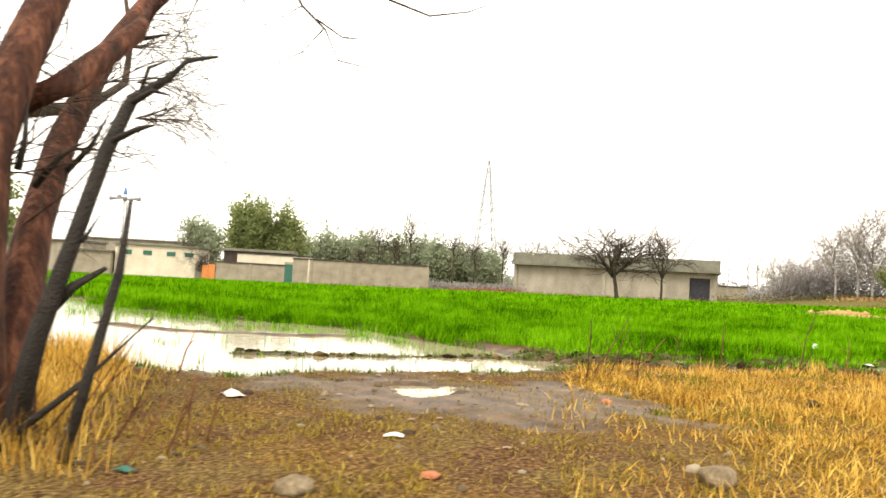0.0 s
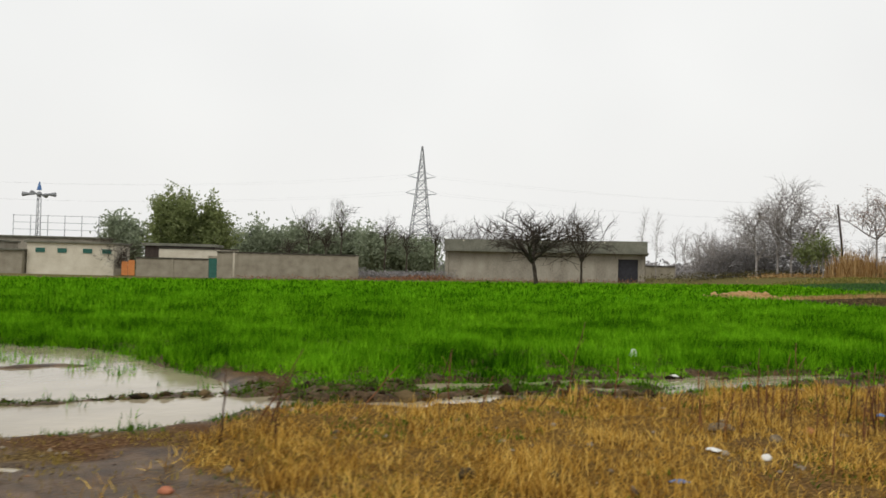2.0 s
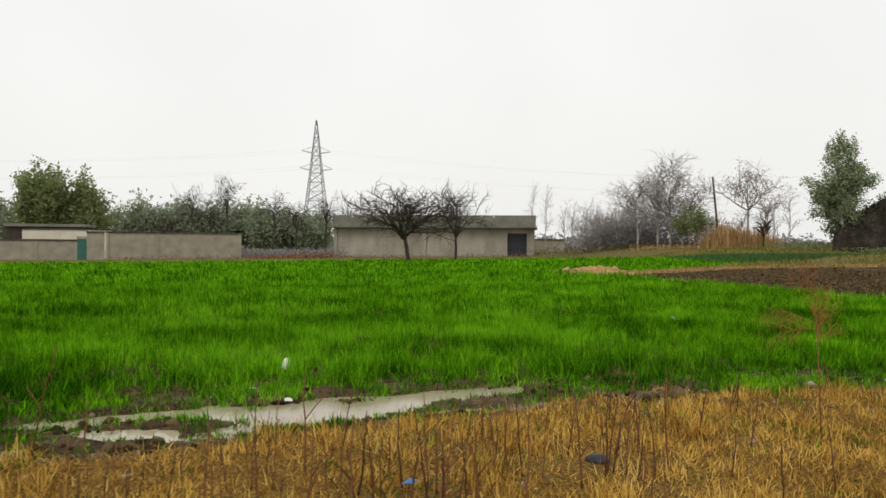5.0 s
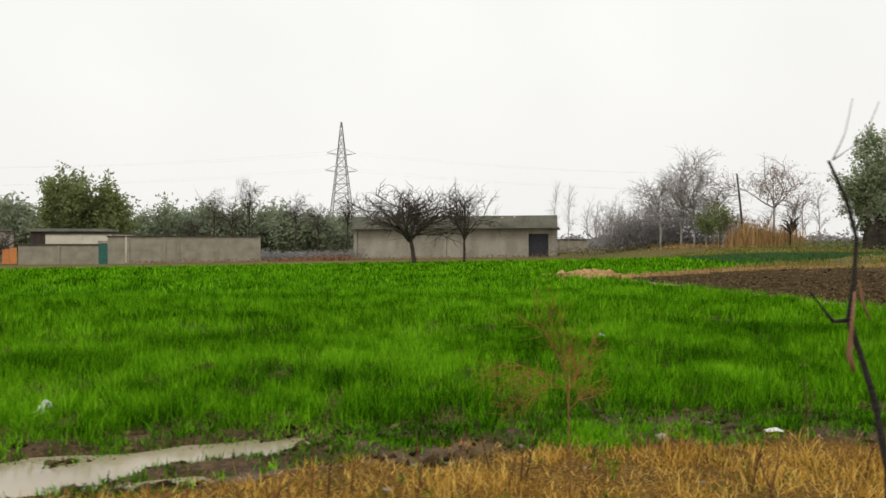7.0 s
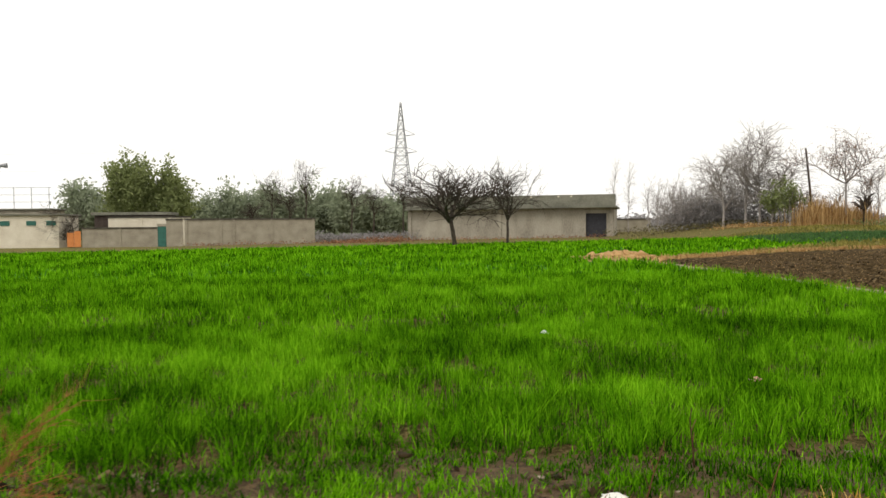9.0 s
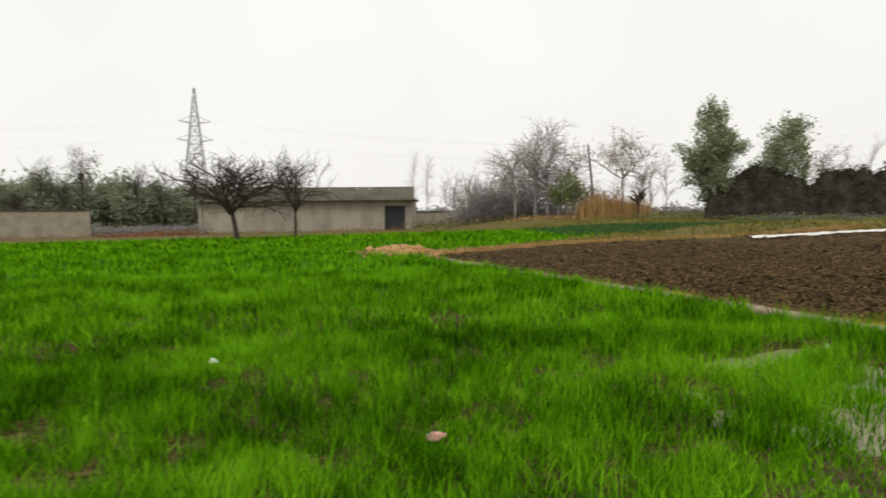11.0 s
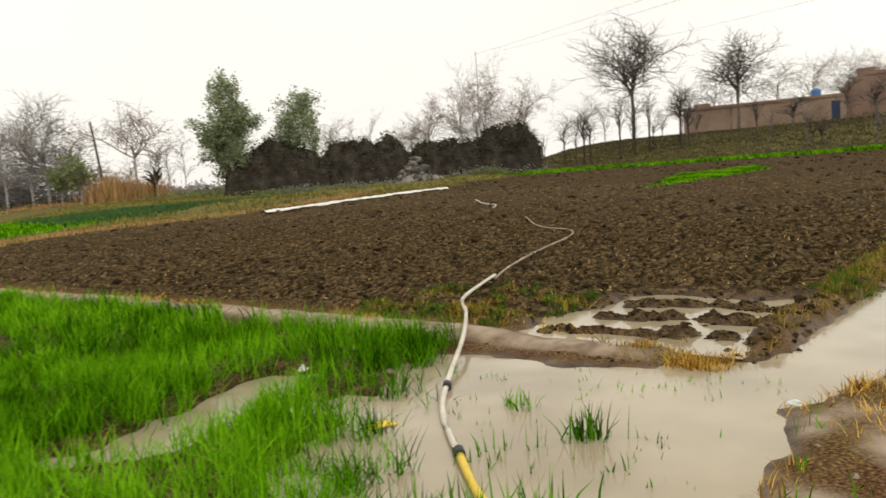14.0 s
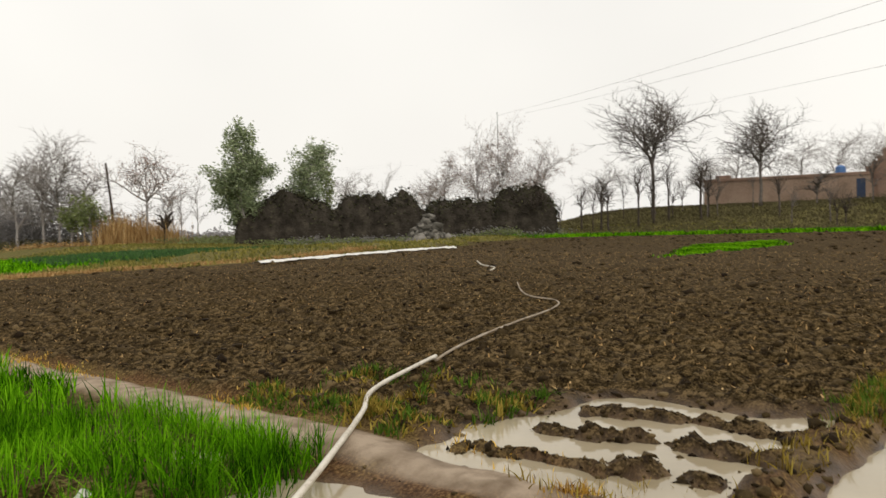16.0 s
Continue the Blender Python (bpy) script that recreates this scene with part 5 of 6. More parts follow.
def scrap(name, x, y, size, mat, label, seed, lift=0.01, high=0.3):
    """A crumpled piece of plastic or paper."""
    u = np.linspace(-1, 1, 11)
    gx, gy = np.meshgrid(u, u)
    r = 1 - 0.25 * wave(gx, gy, 1.5, seed)
    zz = high * np.clip(1 - gx ** 2 - gy ** 2, 0, 1) + 0.14 * wave(gx, gy, 0.9, seed + 1) * high * 2
    v = np.stack([gx * r * size, gy * r * size * 0.6, (zz - zz.min()) * size], -1).reshape(-1, 3)
    i = (np.arange(10)[:, None] * 11 + np.arange(10)[None]).ravel()
    ob = new(name, mesh_of(name, v, np.stack([i, i + 1, i + 12, i + 11], 1), mat))
    md = ob.modifiers.new("thick", "SOLIDIFY")
    md.thickness = 0.004
    ob.matrix_world = pose(x, y, max(float(land(x, y)), -0.066) + lift, 0, 0, seed * 53)
    tagged(ob, label, "litter", group="scraps of litter")


scrap("plastic_bag", 7.17, 8.1, 0.1, PLASTIC, "white crumpled plastic bag at the wheat's edge", 701, 0.02, 1.1)
scrap("paper_scrap", 0.0, 0.9, 0.09, PLASTIC, "white paper scrap on the littered bank", 702)
scrap("paper_scrap", 1.1, -0.1, 0.05, PLASTIC, "white paper scrap on the bank", 703)
scrap("plastic_bag", 15.65, 9.45, 0.1, PINK, "pink and white plastic scrap lying in the wheat", 704, 0.05, 0.25)
scrap("plastic_bag", 14.25, 12.85, 0.07, PLASTIC, "white plastic scrap lying in the wheat", 705, 0.06, 0.6)
scrap("yellow_leaf", 20.5, 10.2, 0.1, YELLOW, "yellow plastic scrap floating on the muddy pool", 706, 0.005, 0.2)
scrap("plastic_bag", 21.2, 11.75, 0.05, PLASTIC, "white plastic scrap in the flooded wheat", 707, 0.04, 1.0)
scrap("plastic_bag", 21.95, 8.02, 0.055, PALEBLUE, "pale blue plastic scrap at the pool's edge", 708, 0.01, 0.5)
scrap("plastic_bag", 20.0, 8.15, 0.07, PALEBLUE, "clear plastic scrap floating on the pool", 709, 0.005, 0.5)
scrap("plastic_bag", 5.4, 1.75, 0.05, BLUE, "blue plastic scrap in the dry grass", 710)
scrap("plastic_bag", 7.9, 3.7, 0.05, BLUE, "blue plastic scrap among dead stalks", 711, 0.05)
scrap("plastic_bag", 5.95, 2.55, 0.055, PLASTIC, "white plastic scrap in the dry grass", 712)
scrap("plastic_bag", 13.4, 6.4, 0.07, PLASTIC, "white plastic scrap at the field edge", 713, 0.03)
scrap("plastic_bag", 6.85, 7.1, 0.05, PLASTIC, "small white plastic scrap on the mud", 714)
scrap("plastic_bag", 7.2, 6.6, 0.06, PLASTIC, "small white plastic scrap beside the puddle", 715)
scrap("green_scrap", 0.1, -1.05, 0.04, GREEN_PAINT, "green plastic scrap under the tree", 716)

for k, (x, y, w) in enumerate(((1.67, -0.22, 0.03), (1.17, 0.38, 0.03), (0.66, 1.11, 0.035), (0.82, 2.3, 0.035), (1.33, 0.45, 0.025))):
    scrap("paper_scrap", x, y, w * 0.7, MUDPALE, "small pale scrap of litter on the muddy bank", 730 + k)

# straw pile at the corner of the ploughed field
gx, gy = np.random.default_rng(720).normal(22.5, 0.8, 700), np.random.default_rng(721).normal(37.0, 1.2, 700)
lumps("straw_pile", gx, gy, on_ground(gx, gy) + 0.35 * np.exp(-((gx - 22.5) ** 2 / 2 + (gy - 37.0) ** 2 / 4)) * np.random.default_rng(722).uniform(0.4, 1, 700), 0.08, SANDY, "heap of sandy orange soil at the field corner", "soil heap", 723)


# ---- stalks, weeds and tufts ----
def stalk(x, y, high, seed, lean=(0.0, 0.0), label="dead brown weed stalk in dry grass", twigs=2, r=0.008, mat=None):
    rng = random.Random(seed)
    top = thing("dead_stalk", (x, y, float(land(x, y)) - 0.02), label, "weed stalk", group="dead stalks on the bank")
    t = Tubes()
    p = [Vector((0, 0, 0))]
    for k in range(5):
        p.append(p[-1] + Vector((lean[0] + rng.uniform(-0.12, 0.12), lean[1] + rng.uniform(-0.12, 0.12), 1)) * high / 5)
    t.add(p, [r * (1 - 0.12 * k) for k in range(6)], 5)
    part("stem", t.mesh("stem", mat or STALK), mat or STALK, top)
    for k in range(twigs):
        q = p[2 + k % 3]
        w = Vector((rng.uniform(-1, 1), rng.uniform(-1, 1), 0.9)) * high * 0.22
        t = Tubes()
        t.add([q, q + w * 0.5 + Vector((0, 0, 0.01)), q + w], [r * 0.55, r * 0.45, r * 0.3], 4)
        part("twig", t.mesh("twig", mat or STALK), mat or STALK, top)


for k, (x, y, h, lx, ly) in enumerate(((2.6, 2.7, 0.55, 0.1, 0), (2.75, 3.2, 0.6, 0.6, 0), (2.85, 3.0, 0.5, 0.4, 0.1), (3.0, 2.5, 0.5, 0.05, 0), (3.5, 4.6, 0.4, 0.8, 0), (4.25, 4.0, 0.55, 0, 0), (4.5, 4.0, 0.35, 0.3, 0),
        (5.5, 5.0, 0.75, 0.25, 0), (5.9, 4.7, 0.4, 0.05, 0), (4.3, 5.9, 0.45, 0.3, 0), (5.0, 4.0, 0.3, 0.6, 0), (5.4, 4.2, 0.25, 0.2, 0), (6.8, 3.5, 0.5, 0, 0), (7.3, 4.0, 0.65, 0, 0), (7.3, 3.0, 0.55, 0.05, 0), (7.6, 3.7, 0.5, 0.1, 0),
        (7.5, 2.8, 0.6, 0, 0), (7.75, 2.85, 0.55, 0.1, 0), (8.2, 3.3, 0.5, 0, 0), (8.25, 2.6, 0.6, 0, 0), (9.6, 3.9, 0.6, 0, 0), (9.1, 4.4, 0.4, 0.2, 0), (8.9, 3.6, 0.5, -0.1, 0), (9.4, 4.3, 0.55, 0.3, 0), (-0.7, 1.9, 0.35, 0.35, 0), (14.1, 7.0, 0.4, 0, 0), (8.5, 4.4, 0.45, 0, 0), (10.2, 4.6, 0.4, 0.1, 0))):
    stalk(x, y, h, 800 + k, (lx, ly))
rngs = random.Random(77)
for k in range(14):
    stalk(rngs.uniform(10.6, 14), rngs.uniform(4.7, 6.2), rngs.uniform(0.25, 0.5), 1000 + k, (rngs.uniform(-0.4, 0.4), 0), twigs=2, r=0.006, label="thin dark dead weed stalk on the bank")
for k in range(34):
    x = rngs.uniform(6.2, 10.4)
    stalk(x, rngs.uniform(2.2, 4.8) + 0.28 * (x - 7.5), rngs.uniform(0.2, 0.5), 900 + k, (rngs.uniform(-0.15, 0.15), 0), twigs=rngs.choice((0, 0, 1)), r=0.006, label="thin reddish dead weed stalk on the bank")

for k in range(44):
    bx, by = rngs.choice(((6.9, 3.0), (7.3, 2.9), (7.6, 3.2), (8.0, 3.4), (7.0, 3.9), (8.6, 3.9), (6.3, 3.2), (9.2, 3.8)))
    stalk(bx + rngs.gauss(0, 0.12), by + rngs.gauss(0, 0.15), rngs.uniform(0.3, 0.62), 1200 + k, (rngs.uniform(-0.15, 0.15), 0), twigs=rngs.choice((0, 1, 2)), r=0.006, label="reddish-brown dead weed stalk in a bunch")
for k in range(22):
    stalk(rngs.uniform(-0.75, 0.25), rngs.uniform(-1.2, -0.3), rngs.uniform(0.2, 0.6), 1100 + k, (rngs.uniform(-0.5, 0.7), rngs.uniform(-0.3, 0.3)), twigs=2, r=0.006, label="dark dead twig at the foot of the tree")

# the black stick with a rag, close to the path
stick = thing("dead_sapling", (11.78, 3.00, 0.73), "black dead sapling with a faded rag tied on", "sapling")
so = Vector((11.78, 3.00, 0.73))


def limb(name, pts, radii, mat, parent, o, label="", sides=7):
    t = Tubes()
    t.add([Vector(p) - o for p in pts], radii, sides)
    return part(name, t.mesh(name, mat), mat, parent, label)


limb("stem", [so - Vector((0, 0, 0.55)), so, (11.73, 3.01, 1.00), (11.68, 3.02, 1.17), (11.64, 3.03, 1.29), (11.66, 3.03, 1.43), (11.68, 3.04, 1.59), (11.64, 3.04, 1.73), (11.58, 3.06, 1.88)], [0.016, 0.014, 0.012, 0.011, 0.012, 0.008, 0.008, 0.007, 0.005], BLACKWOOD, stick, so)
limb("twig", [(11.63, 3.04, 1.29), (11.57, 3.02, 1.29), (11.47, 3.01, 1.40)], [0.009, 0.008, 0.005], BLACKWOOD, stick, so)
limb("twig", [(11.59, 3.05, 1.88), (11.64, 3.05, 1.98), (11.67, 3.05, 2.11)], [0.003, 0.002, 0.0015], BARK_HAZED, stick, so)
limb("twig", [(11.59, 3.05, 1.88), (11.71, 3.04, 1.96), (11.77, 3.04, 2.10)], [0.003, 0.002, 0.0015], BARK_HAZED, stick, so)
limb("rag", [(11.65, 3.01, 1.40), (11.63, 3.00, 1.27), (11.62, 3.00, 1.17), (11.64, 3.00, 1.11)], [0.004, 0.007, 0.011, 0.007], RAG, stick, so, "faded orange cloth rag")
limb("rag", [(11.68, 3.03, 1.44), (11.70, 3.03, 1.35), (11.72, 3.02, 1.29)], [0.003, 0.005, 0.003], RAG, stick, so, "faded orange cloth strip")
st2 = thing("dead_sapling", (12.26, 3.14, 0.65), "short black broken stick standing in dry grass", "sapling")
so2 = Vector((12.26, 3.14, 0.65))
limb("stem", [so2 - Vector((0, 0, 0.5)), so2, (12.25, 3.14, 0.85), (12.23, 3.15, 0.98), (12.21, 3.15, 1.06)], [0.013, 0.012, 0.012, 0.011, 0.01], BLACKWOOD, st2, so2)
limb("twig", [(12.24, 3.14, 0.78), (12.32, 3.13, 0.77)], [0.006, 0.004], BLACKWOOD, st2, so2)
weed = thing("russet_weed", (10.98, 4.28, stand(10.98, 4.28)), "feathery russet dry weed beside the ditch", "weed")
t = Tubes()
rngs = random.Random(91)
t.add([(0, 0, -0.05), (0.01, 0.04, 0.4), (0.02, 0.1, 0.9)], [0.007, 0.005, 0.004], 5)
part("stem", t.mesh("stem", STALK), STALK, weed)
for k, (dx, dz, size) in enumerate(((-0.6, 1.0, 0.34), (-1.0, 0.35, 0.36), (-0.9, 0.05, 0.26), (0.4, 1.0, 0.26), (-0.2, 1.0, 0.22), (0.7, 0.5, 0.2))):
    t = Tubes()
    grow(t, rngs, (0.02, 0.1, 0.9 - 0.04 * k), (dx, rngs.uniform(-0.3, 0.3), dz), size, 0.0032, 1, 3, (0, 9, 6), 0.02, 0.12, 4, 0.5)
    part("plume", t.mesh("plume", WEED_RED), WEED_RED, weed, "feathery orange-brown plume")
gx, gy = scatter(2600, 8, 22, 4.0, 8.4, 910, lambda x, y, z: (z["green"] < 0.6) * (z["pool"] < -0.1) * smoothstep(0.0, 0.6, wave(x, y, 1.3, 911)), 6, 0.04)
blades("bank_grass", gx, gy, on_ground(gx, gy), 0.1, 0.008, WHEAT, "short green grass among the dry grass", "grass", 0.6, 912)
gx, gy = scatter(26000, -4, 4.5, -2.6, 3, 913, lambda x, y, z: (1 - z["mud"]) * (z["pond"] < -0.2) * (0.12 + 0.88 * smoothstep(-0.2, 0.3, wave(x, y, 0.8, 914))), 4, 0.04)
blades("trampled_grass", gx, gy, on_ground(gx, gy), 0.05, 0.007, OLIVE_STRAW, "short trampled olive and straw grass under the tree", "grass", 1.3, 915)
gx, gy = scatter(9000, -5, 0.6, -1.2, 5.5, 916, lambda x, y, z: smoothstep(-0.2, -1.0, x + 0.3 * y) * (z["pond"] < 0), 5, 0.05)
blades("tall_dry_grass", gx, gy, on_ground(gx, gy), 0.22, 0.006, STRAW, "tall dry grass round the tree", "dry grass", 0.5, 917)
gx, gy = scatter(700, 22.2, 33, 7.9, 9.8, 918, lambda x, y, z: (z["pool"] < -0.02) * (z["ploughed"] < 0.6) * 1.0, 9, 0.05)
blades("bund_grass", gx, gy, on_ground(gx, gy), 0.1, 0.01, OLIVE_STRAW, "yellow-green grass along the field bank", "grass", 0.8, 919)
gx, gy = scatter(1800, 20.3, 31, 6.2, 8.3, 920, lambda x, y, z: (z["pool"] < 0.02) * (z["pool"] > -0.9) * (0.15 + 0.85 * smoothstep(-0.3, -0.05, z["pool"])) * smoothstep(-0.2, 0.3, wave(x, y, 0.7, 46)), 14, 0.06)
blades("bank_grass", gx, gy, on_ground(gx, gy), 0.09, 0.008, STRAW, "matted straw-coloured grass at the pool's edge", "grass", 0.9, 921)
gx, gy = scatter(150, 22.6, 23.0, 8.7, 9.5, 999, lambda x, y, z: smoothstep(-0.1, 0.4, wave(x, y, 0.7, 1001)), 16, 0.05)
blades("bund_grass", gx, gy, on_ground(gx, gy), 0.09, 0.009, STRAW, "dry grass tussock on the muddy corner", "dry grass", 0.9, 1002)
gx, gy = scatter(260, 22.5, 23.3, 8.5, 11.2, 1003, lambda x, y, z: 0.7 * (z["bund"] < 0.3), 1, 0)
lumps("mud_clods", gx, gy, on_ground(gx, gy), 0.012, CLOD, "muddy crumbs on the low bank", "mud clods", 1004)
gx, gy = scatter(500, 23.2, 24.9, 10.9, 13.4, 1026, lambda x, y, z: smoothstep(-0.1, 0.4, wave(x, y, 0.8, 923)), 9, 0.05)
blades("weeds", gx, gy, on_ground(gx, gy), 0.09, 0.016, WEED, "low green weeds beside the hose", "weeds", 0.9, 1027)
rg = np.random.default_rng(1028)
gx, gy = rg.normal(23.5, 0.09, 160), rg.normal(11.74, 0.09, 160)
blades("grass_tuft", gx, gy, on_ground(gx, gy), 0.16, 0.012, OLIVE_STRAW, "yellow-green grass tuft against the hose", "grass tuft", 0.9, 1029)
gx, gy = scatter(420, 23.2, 24.8, 10.9, 13.2, 922, lambda x, y, z: smoothstep(-0.2, 0.4, wave(x, y, 0.8, 923)), 8, 0.05)
blades("weeds", gx, gy, on_ground(gx, gy), 0.08, 0.02, OLIVE_STRAW, "low yellow-green weeds on the ploughed soil", "weeds", 0.9, 924)
for k, (x, y, n, sp, h) in enumerate(((20.9, 8.9, 60, 0.06, 0.2), (21.25, 9.6, 30, 0.07, 0.14), (20.6, 8.5, 12, 0.15, 0.1), (20.3, 9.1, 20, 0.12, 0.12), (19.9, 8.6, 45, 0.1, 0.2), (19.6, 8.9, 50, 0.12, 0.22), (21.8, 9.3, 16, 0.2, 0.08), (22.2, 8.9, 14, 0.15, 0.08), (20.6, 9.2, 14, 0.1, 0.15), (19.2, 9.2, 60, 0.14, 0.24))):
    rg = np.random.default_rng(930 + k)
    gx, gy = rg.normal(x, sp, n), rg.normal(y, sp, n)
    blades("water_tuft", gx, gy, np.full(n, -0.09), h, 0.012, WHEAT, "green wheat tuft standing in the muddy pool", "grass tuft", 0.35, 940 + k)
gx, gy = scatter(900, 20.3, 23, 8.1, 10.3, 925, lambda x, y, z: (z["pool"] > 0.05) * 0.35 * smoothstep(0, 0.5, wave(x, y, 0.7, 926)), 2, 0.03)
blades("water_shoots", gx, gy, np.full(len(gx), -0.09), 0.07, 0.008, WHEAT, "thin green shoots standing in the pool", "grass shoots", 0.2, 927)
gx, gy = scatter(7000, -8, 3, 2.4, 9.5, 928, lambda x, y, z: (z["pond"] > -0.1) * smoothstep(0.0, 0.6, wave(x, y, 1.0, 929)) * (0.06 + 0.94 * smoothstep(5.2, 7.5, y + 0.3 * x)), 4, 0.04)
blades("water_shoots", gx, gy, np.full(len(gx), -0.09), 0.17, 0.01, WHEAT, "thin green shoots standing in flood water", "grass shoots", 0.3, 931)
gx, gy = scatter(11000, -4, 12, -2.4, 7.4, 980, lambda x, y, z: (z["pond"] < -0.1) * (z["green"] < 0.4) * (0.25 + 0.75 * smoothstep(3.5, 2, x + 0.3 * y)), 1, 0)
lv, lf = clumps(np.stack([gx, gy, on_ground(gx, gy) + 0.012], 1), np.random.default_rng(981), 0.019, 1, 0.004)
lv[:, 2] = np.repeat(on_ground(gx, gy) + 0.006, 4) + 0.25 * (lv[:, 2] - np.repeat(lv[:, 2].reshape(-1, 4).mean(1), 4))
tagged(new("leaf_litter", mesh_of("leaf_litter", lv, lf, FALLEN)), "brown fallen leaves and scraps on the muddy ground", "leaf litter", kind="stuff")
gx, gy = scatter(330, 2.5, 20, 1.2, 6.6, 982, lambda x, y, z: z["dry"] * smoothstep(-0.1, 0.5, wave(x, y, 2.0, 983) + 0.5 * smoothstep(7, 9, x)), 70, 0.085)
blades("dry_tussocks", gx, gy, on_ground(gx, gy), 0.19, 0.007, STRAW, "tussocks of golden dry grass on the bank", "dry grass", 0.6, 984)
gx, gy = scatter(9000, 1.8, 22, -1.2, 8.0, 985, lambda x, y, z: z["dry"] * smoothstep(0.0, 0.5, wave(x, y, 1.2, 986)), 4, 0.05)
blades("bank_grass", gx, gy, on_ground(gx, gy), 0.08, 0.008, OLIVE_STRAW, "olive-green grass among the dry grass", "grass", 1.1, 987)
gx, gy = scatter(5000, -2, 4, 1.6, 5, 988, lambda x, y, z: smoothstep(-0.5, -0.1, z["pond"]) * (z["pond"] < 0.05) * smoothstep(-0.3, 0.3, wave(x, y, 0.8, 989)), 5, 0.04)
blades("pond_weeds", gx, gy, on_ground(gx, gy), 0.08, 0.01, WEED, "low green weeds along the flood water's edge", "weeds", 0.8, 990)
gx, gy = scatter(9000, 2.2, 10.5, 4.2, 7.4, 1020, lambda x, y, z: z["ditch"] * smoothstep(-0.1, 0.35, wave(0.5 * x, y, 0.5, 1021)), 7, 0.05)
blades("ditch_weeds", gx, gy, on_ground(gx, gy), 0.06, 0.012, WEED, "low olive weeds in the muddy ditch", "weeds", 0.9, 1022)
gx, gy = scatter(5000, 2.2, 11, 4.2, 7.4, 1023, lambda x, y, z: z["ditch"] * smoothstep(0.1, 0.45, wave(0.4 * x, y, 0.45, 1024)), 1, 0)
lumps("mud_clods", gx, gy, on_ground(gx, gy), 0.035, CLOD, "dark wet clods turned up along the ditch", "mud clods", 1025)
gx, gy = scatter(5000, 2, 18, 4.6, 8.6, 991, lambda x, y, z: z["weedy"] * smoothstep(0.1, 0.5, wave(x, y, 0.7, 992)), 1, 0)
lumps("mud_clods", gx, gy, on_ground(gx, gy), 0.02, CLOD, "wet dark mud clods at the wheat's edge", "mud clods", 993)
gx, gy = scatter(9000, 2, 18, 4.2, 8.4, 960, lambda x, y, z: z["weedy"] * smoothstep(-0.25, 0.35, wave(x, y, 0.9, 961)), 7, 0.04)
blades("ditch_weeds", gx, gy, on_ground(gx, gy), 0.06, 0.013, WEED, "low green weeds on the muddy ditch edge", "weeds", 0.9, 962)
gx, gy = scatter(18000, 2.2, 19, 5.0, 8.8, 994, lambda x, y, z: z["weedy"] * smoothstep(2.4, 3.2, x) * (1 - 0.8 * z["ditch"] * smoothstep(10.5, 9.5, x)) * (0.2 + 0.8 * smoothstep(-0.45, 0.2, wave(x, y, 1.0, 995))), 7, 0.04)
blades("ditch_weeds", gx, gy, on_ground(gx, gy), 0.1, 0.01, WHEAT, "thin green wheat and weeds on muddy ground", "weeds", 0.6, 996)
rg = np.random.default_rng(997)
f = rg.uniform(0, 1, 9000)
gx, gy = np.interp(f, [0, 0.35, 0.65, 1], [23.2, 34, 44, 60]) + rg.normal(0, 0.25, 9000), np.interp(f, [0, 0.35, 0.65, 1], [35.4, 43.6, 45.8, 48.6]) + rg.normal(0, 0.3, 9000)
blades("bund_grass", gx, gy, on_ground(gx, gy), 0.25, 0.05, REED, "line of dry grass along the far plough edge", "dry grass", 0.7, 998)
gx, gy = scatter(9000, 97, 112, -30, 74, 963, lambda x, y, z: z["green"], 4, 0.2)
blades("green_strip", gx, gy, on_ground(gx, gy), 0.48, 0.14, WHEAT, "bright green crop strip at the foot of the bank", "crop strip", 0.3, 964)
gx, gy = scatter(5000, 53, 78, 21.5, 29, 965, lambda x, y, z: z["green"], 4, 0.2)
blades("green_strip", gx, gy, on_ground(gx, gy), 0.14, 0.09, WHEAT, "small bright green crop patch on the ploughed field", "crop strip", 0.3, 966)
gx, gy = scatter(26000, 30, 118, 40, 92, 967, lambda x, y, z: (z["ploughed"] < 0.2) * (z["green"] < 0.3) * (z["onion"] < 0.3) * (0.3 + 0.7 * smoothstep(-0.3, 0.3, wave(x, y, 6, 968))), 4, 0.2)
blades("bank_grass", gx, gy, on_ground(gx, gy), 0.3, 0.1, BANKGREEN, "yellow-green wild grass on the far bank", "grass", 0.7, 969)
gx, gy = scatter(14000, 106, 140, 0, 72, 970, lambda x, y, z: 0.8 + 0 * x, 4, 0.3)
blades("bank_grass", gx, gy, on_ground(gx, gy), 0.4, 0.14, BANK_SCRUB, "dull brown-green growth on the house bank", "grass", 0.7, 971)
gx, gy = scatter(15000, 23.3, 60, 8, 46, 972, lambda x, y, z: (z["ploughed"] > 0.7) * (z["puddle"] < -0.1) * 0.9, 1, 0.0)
blades("straw_flecks", gx, gy, on_ground(gx, gy) + 0.035, 0.05, 0.018, REED, "bits of straw strewn on the ploughed soil", "straw", 2.5, 973)
gx, gy = scatter(1500, 22.6, 23.4, 8.7, 34, 974, lambda x, y, z: smoothstep(0.1, 0.6, wave(x, y, 1.6, 975)), 5, 0.05)
blades("bund_grass", gx, gy, on_ground(gx, gy), 0.07, 0.01, STRAW, "dry grass along the low earth path", "dry grass", 0.9, 976)
gx, gy = scatter(16000, 36, 68, 50, 80, 950, lambda x, y, z: z["onion"], 3, 0.15)
blades("leaf_crop", gx, gy, on_ground(gx, gy), 0.4, 0.09, ONION, "dark green leafy crop strip beyond the soil", "leaf crop", 0.5, 951)


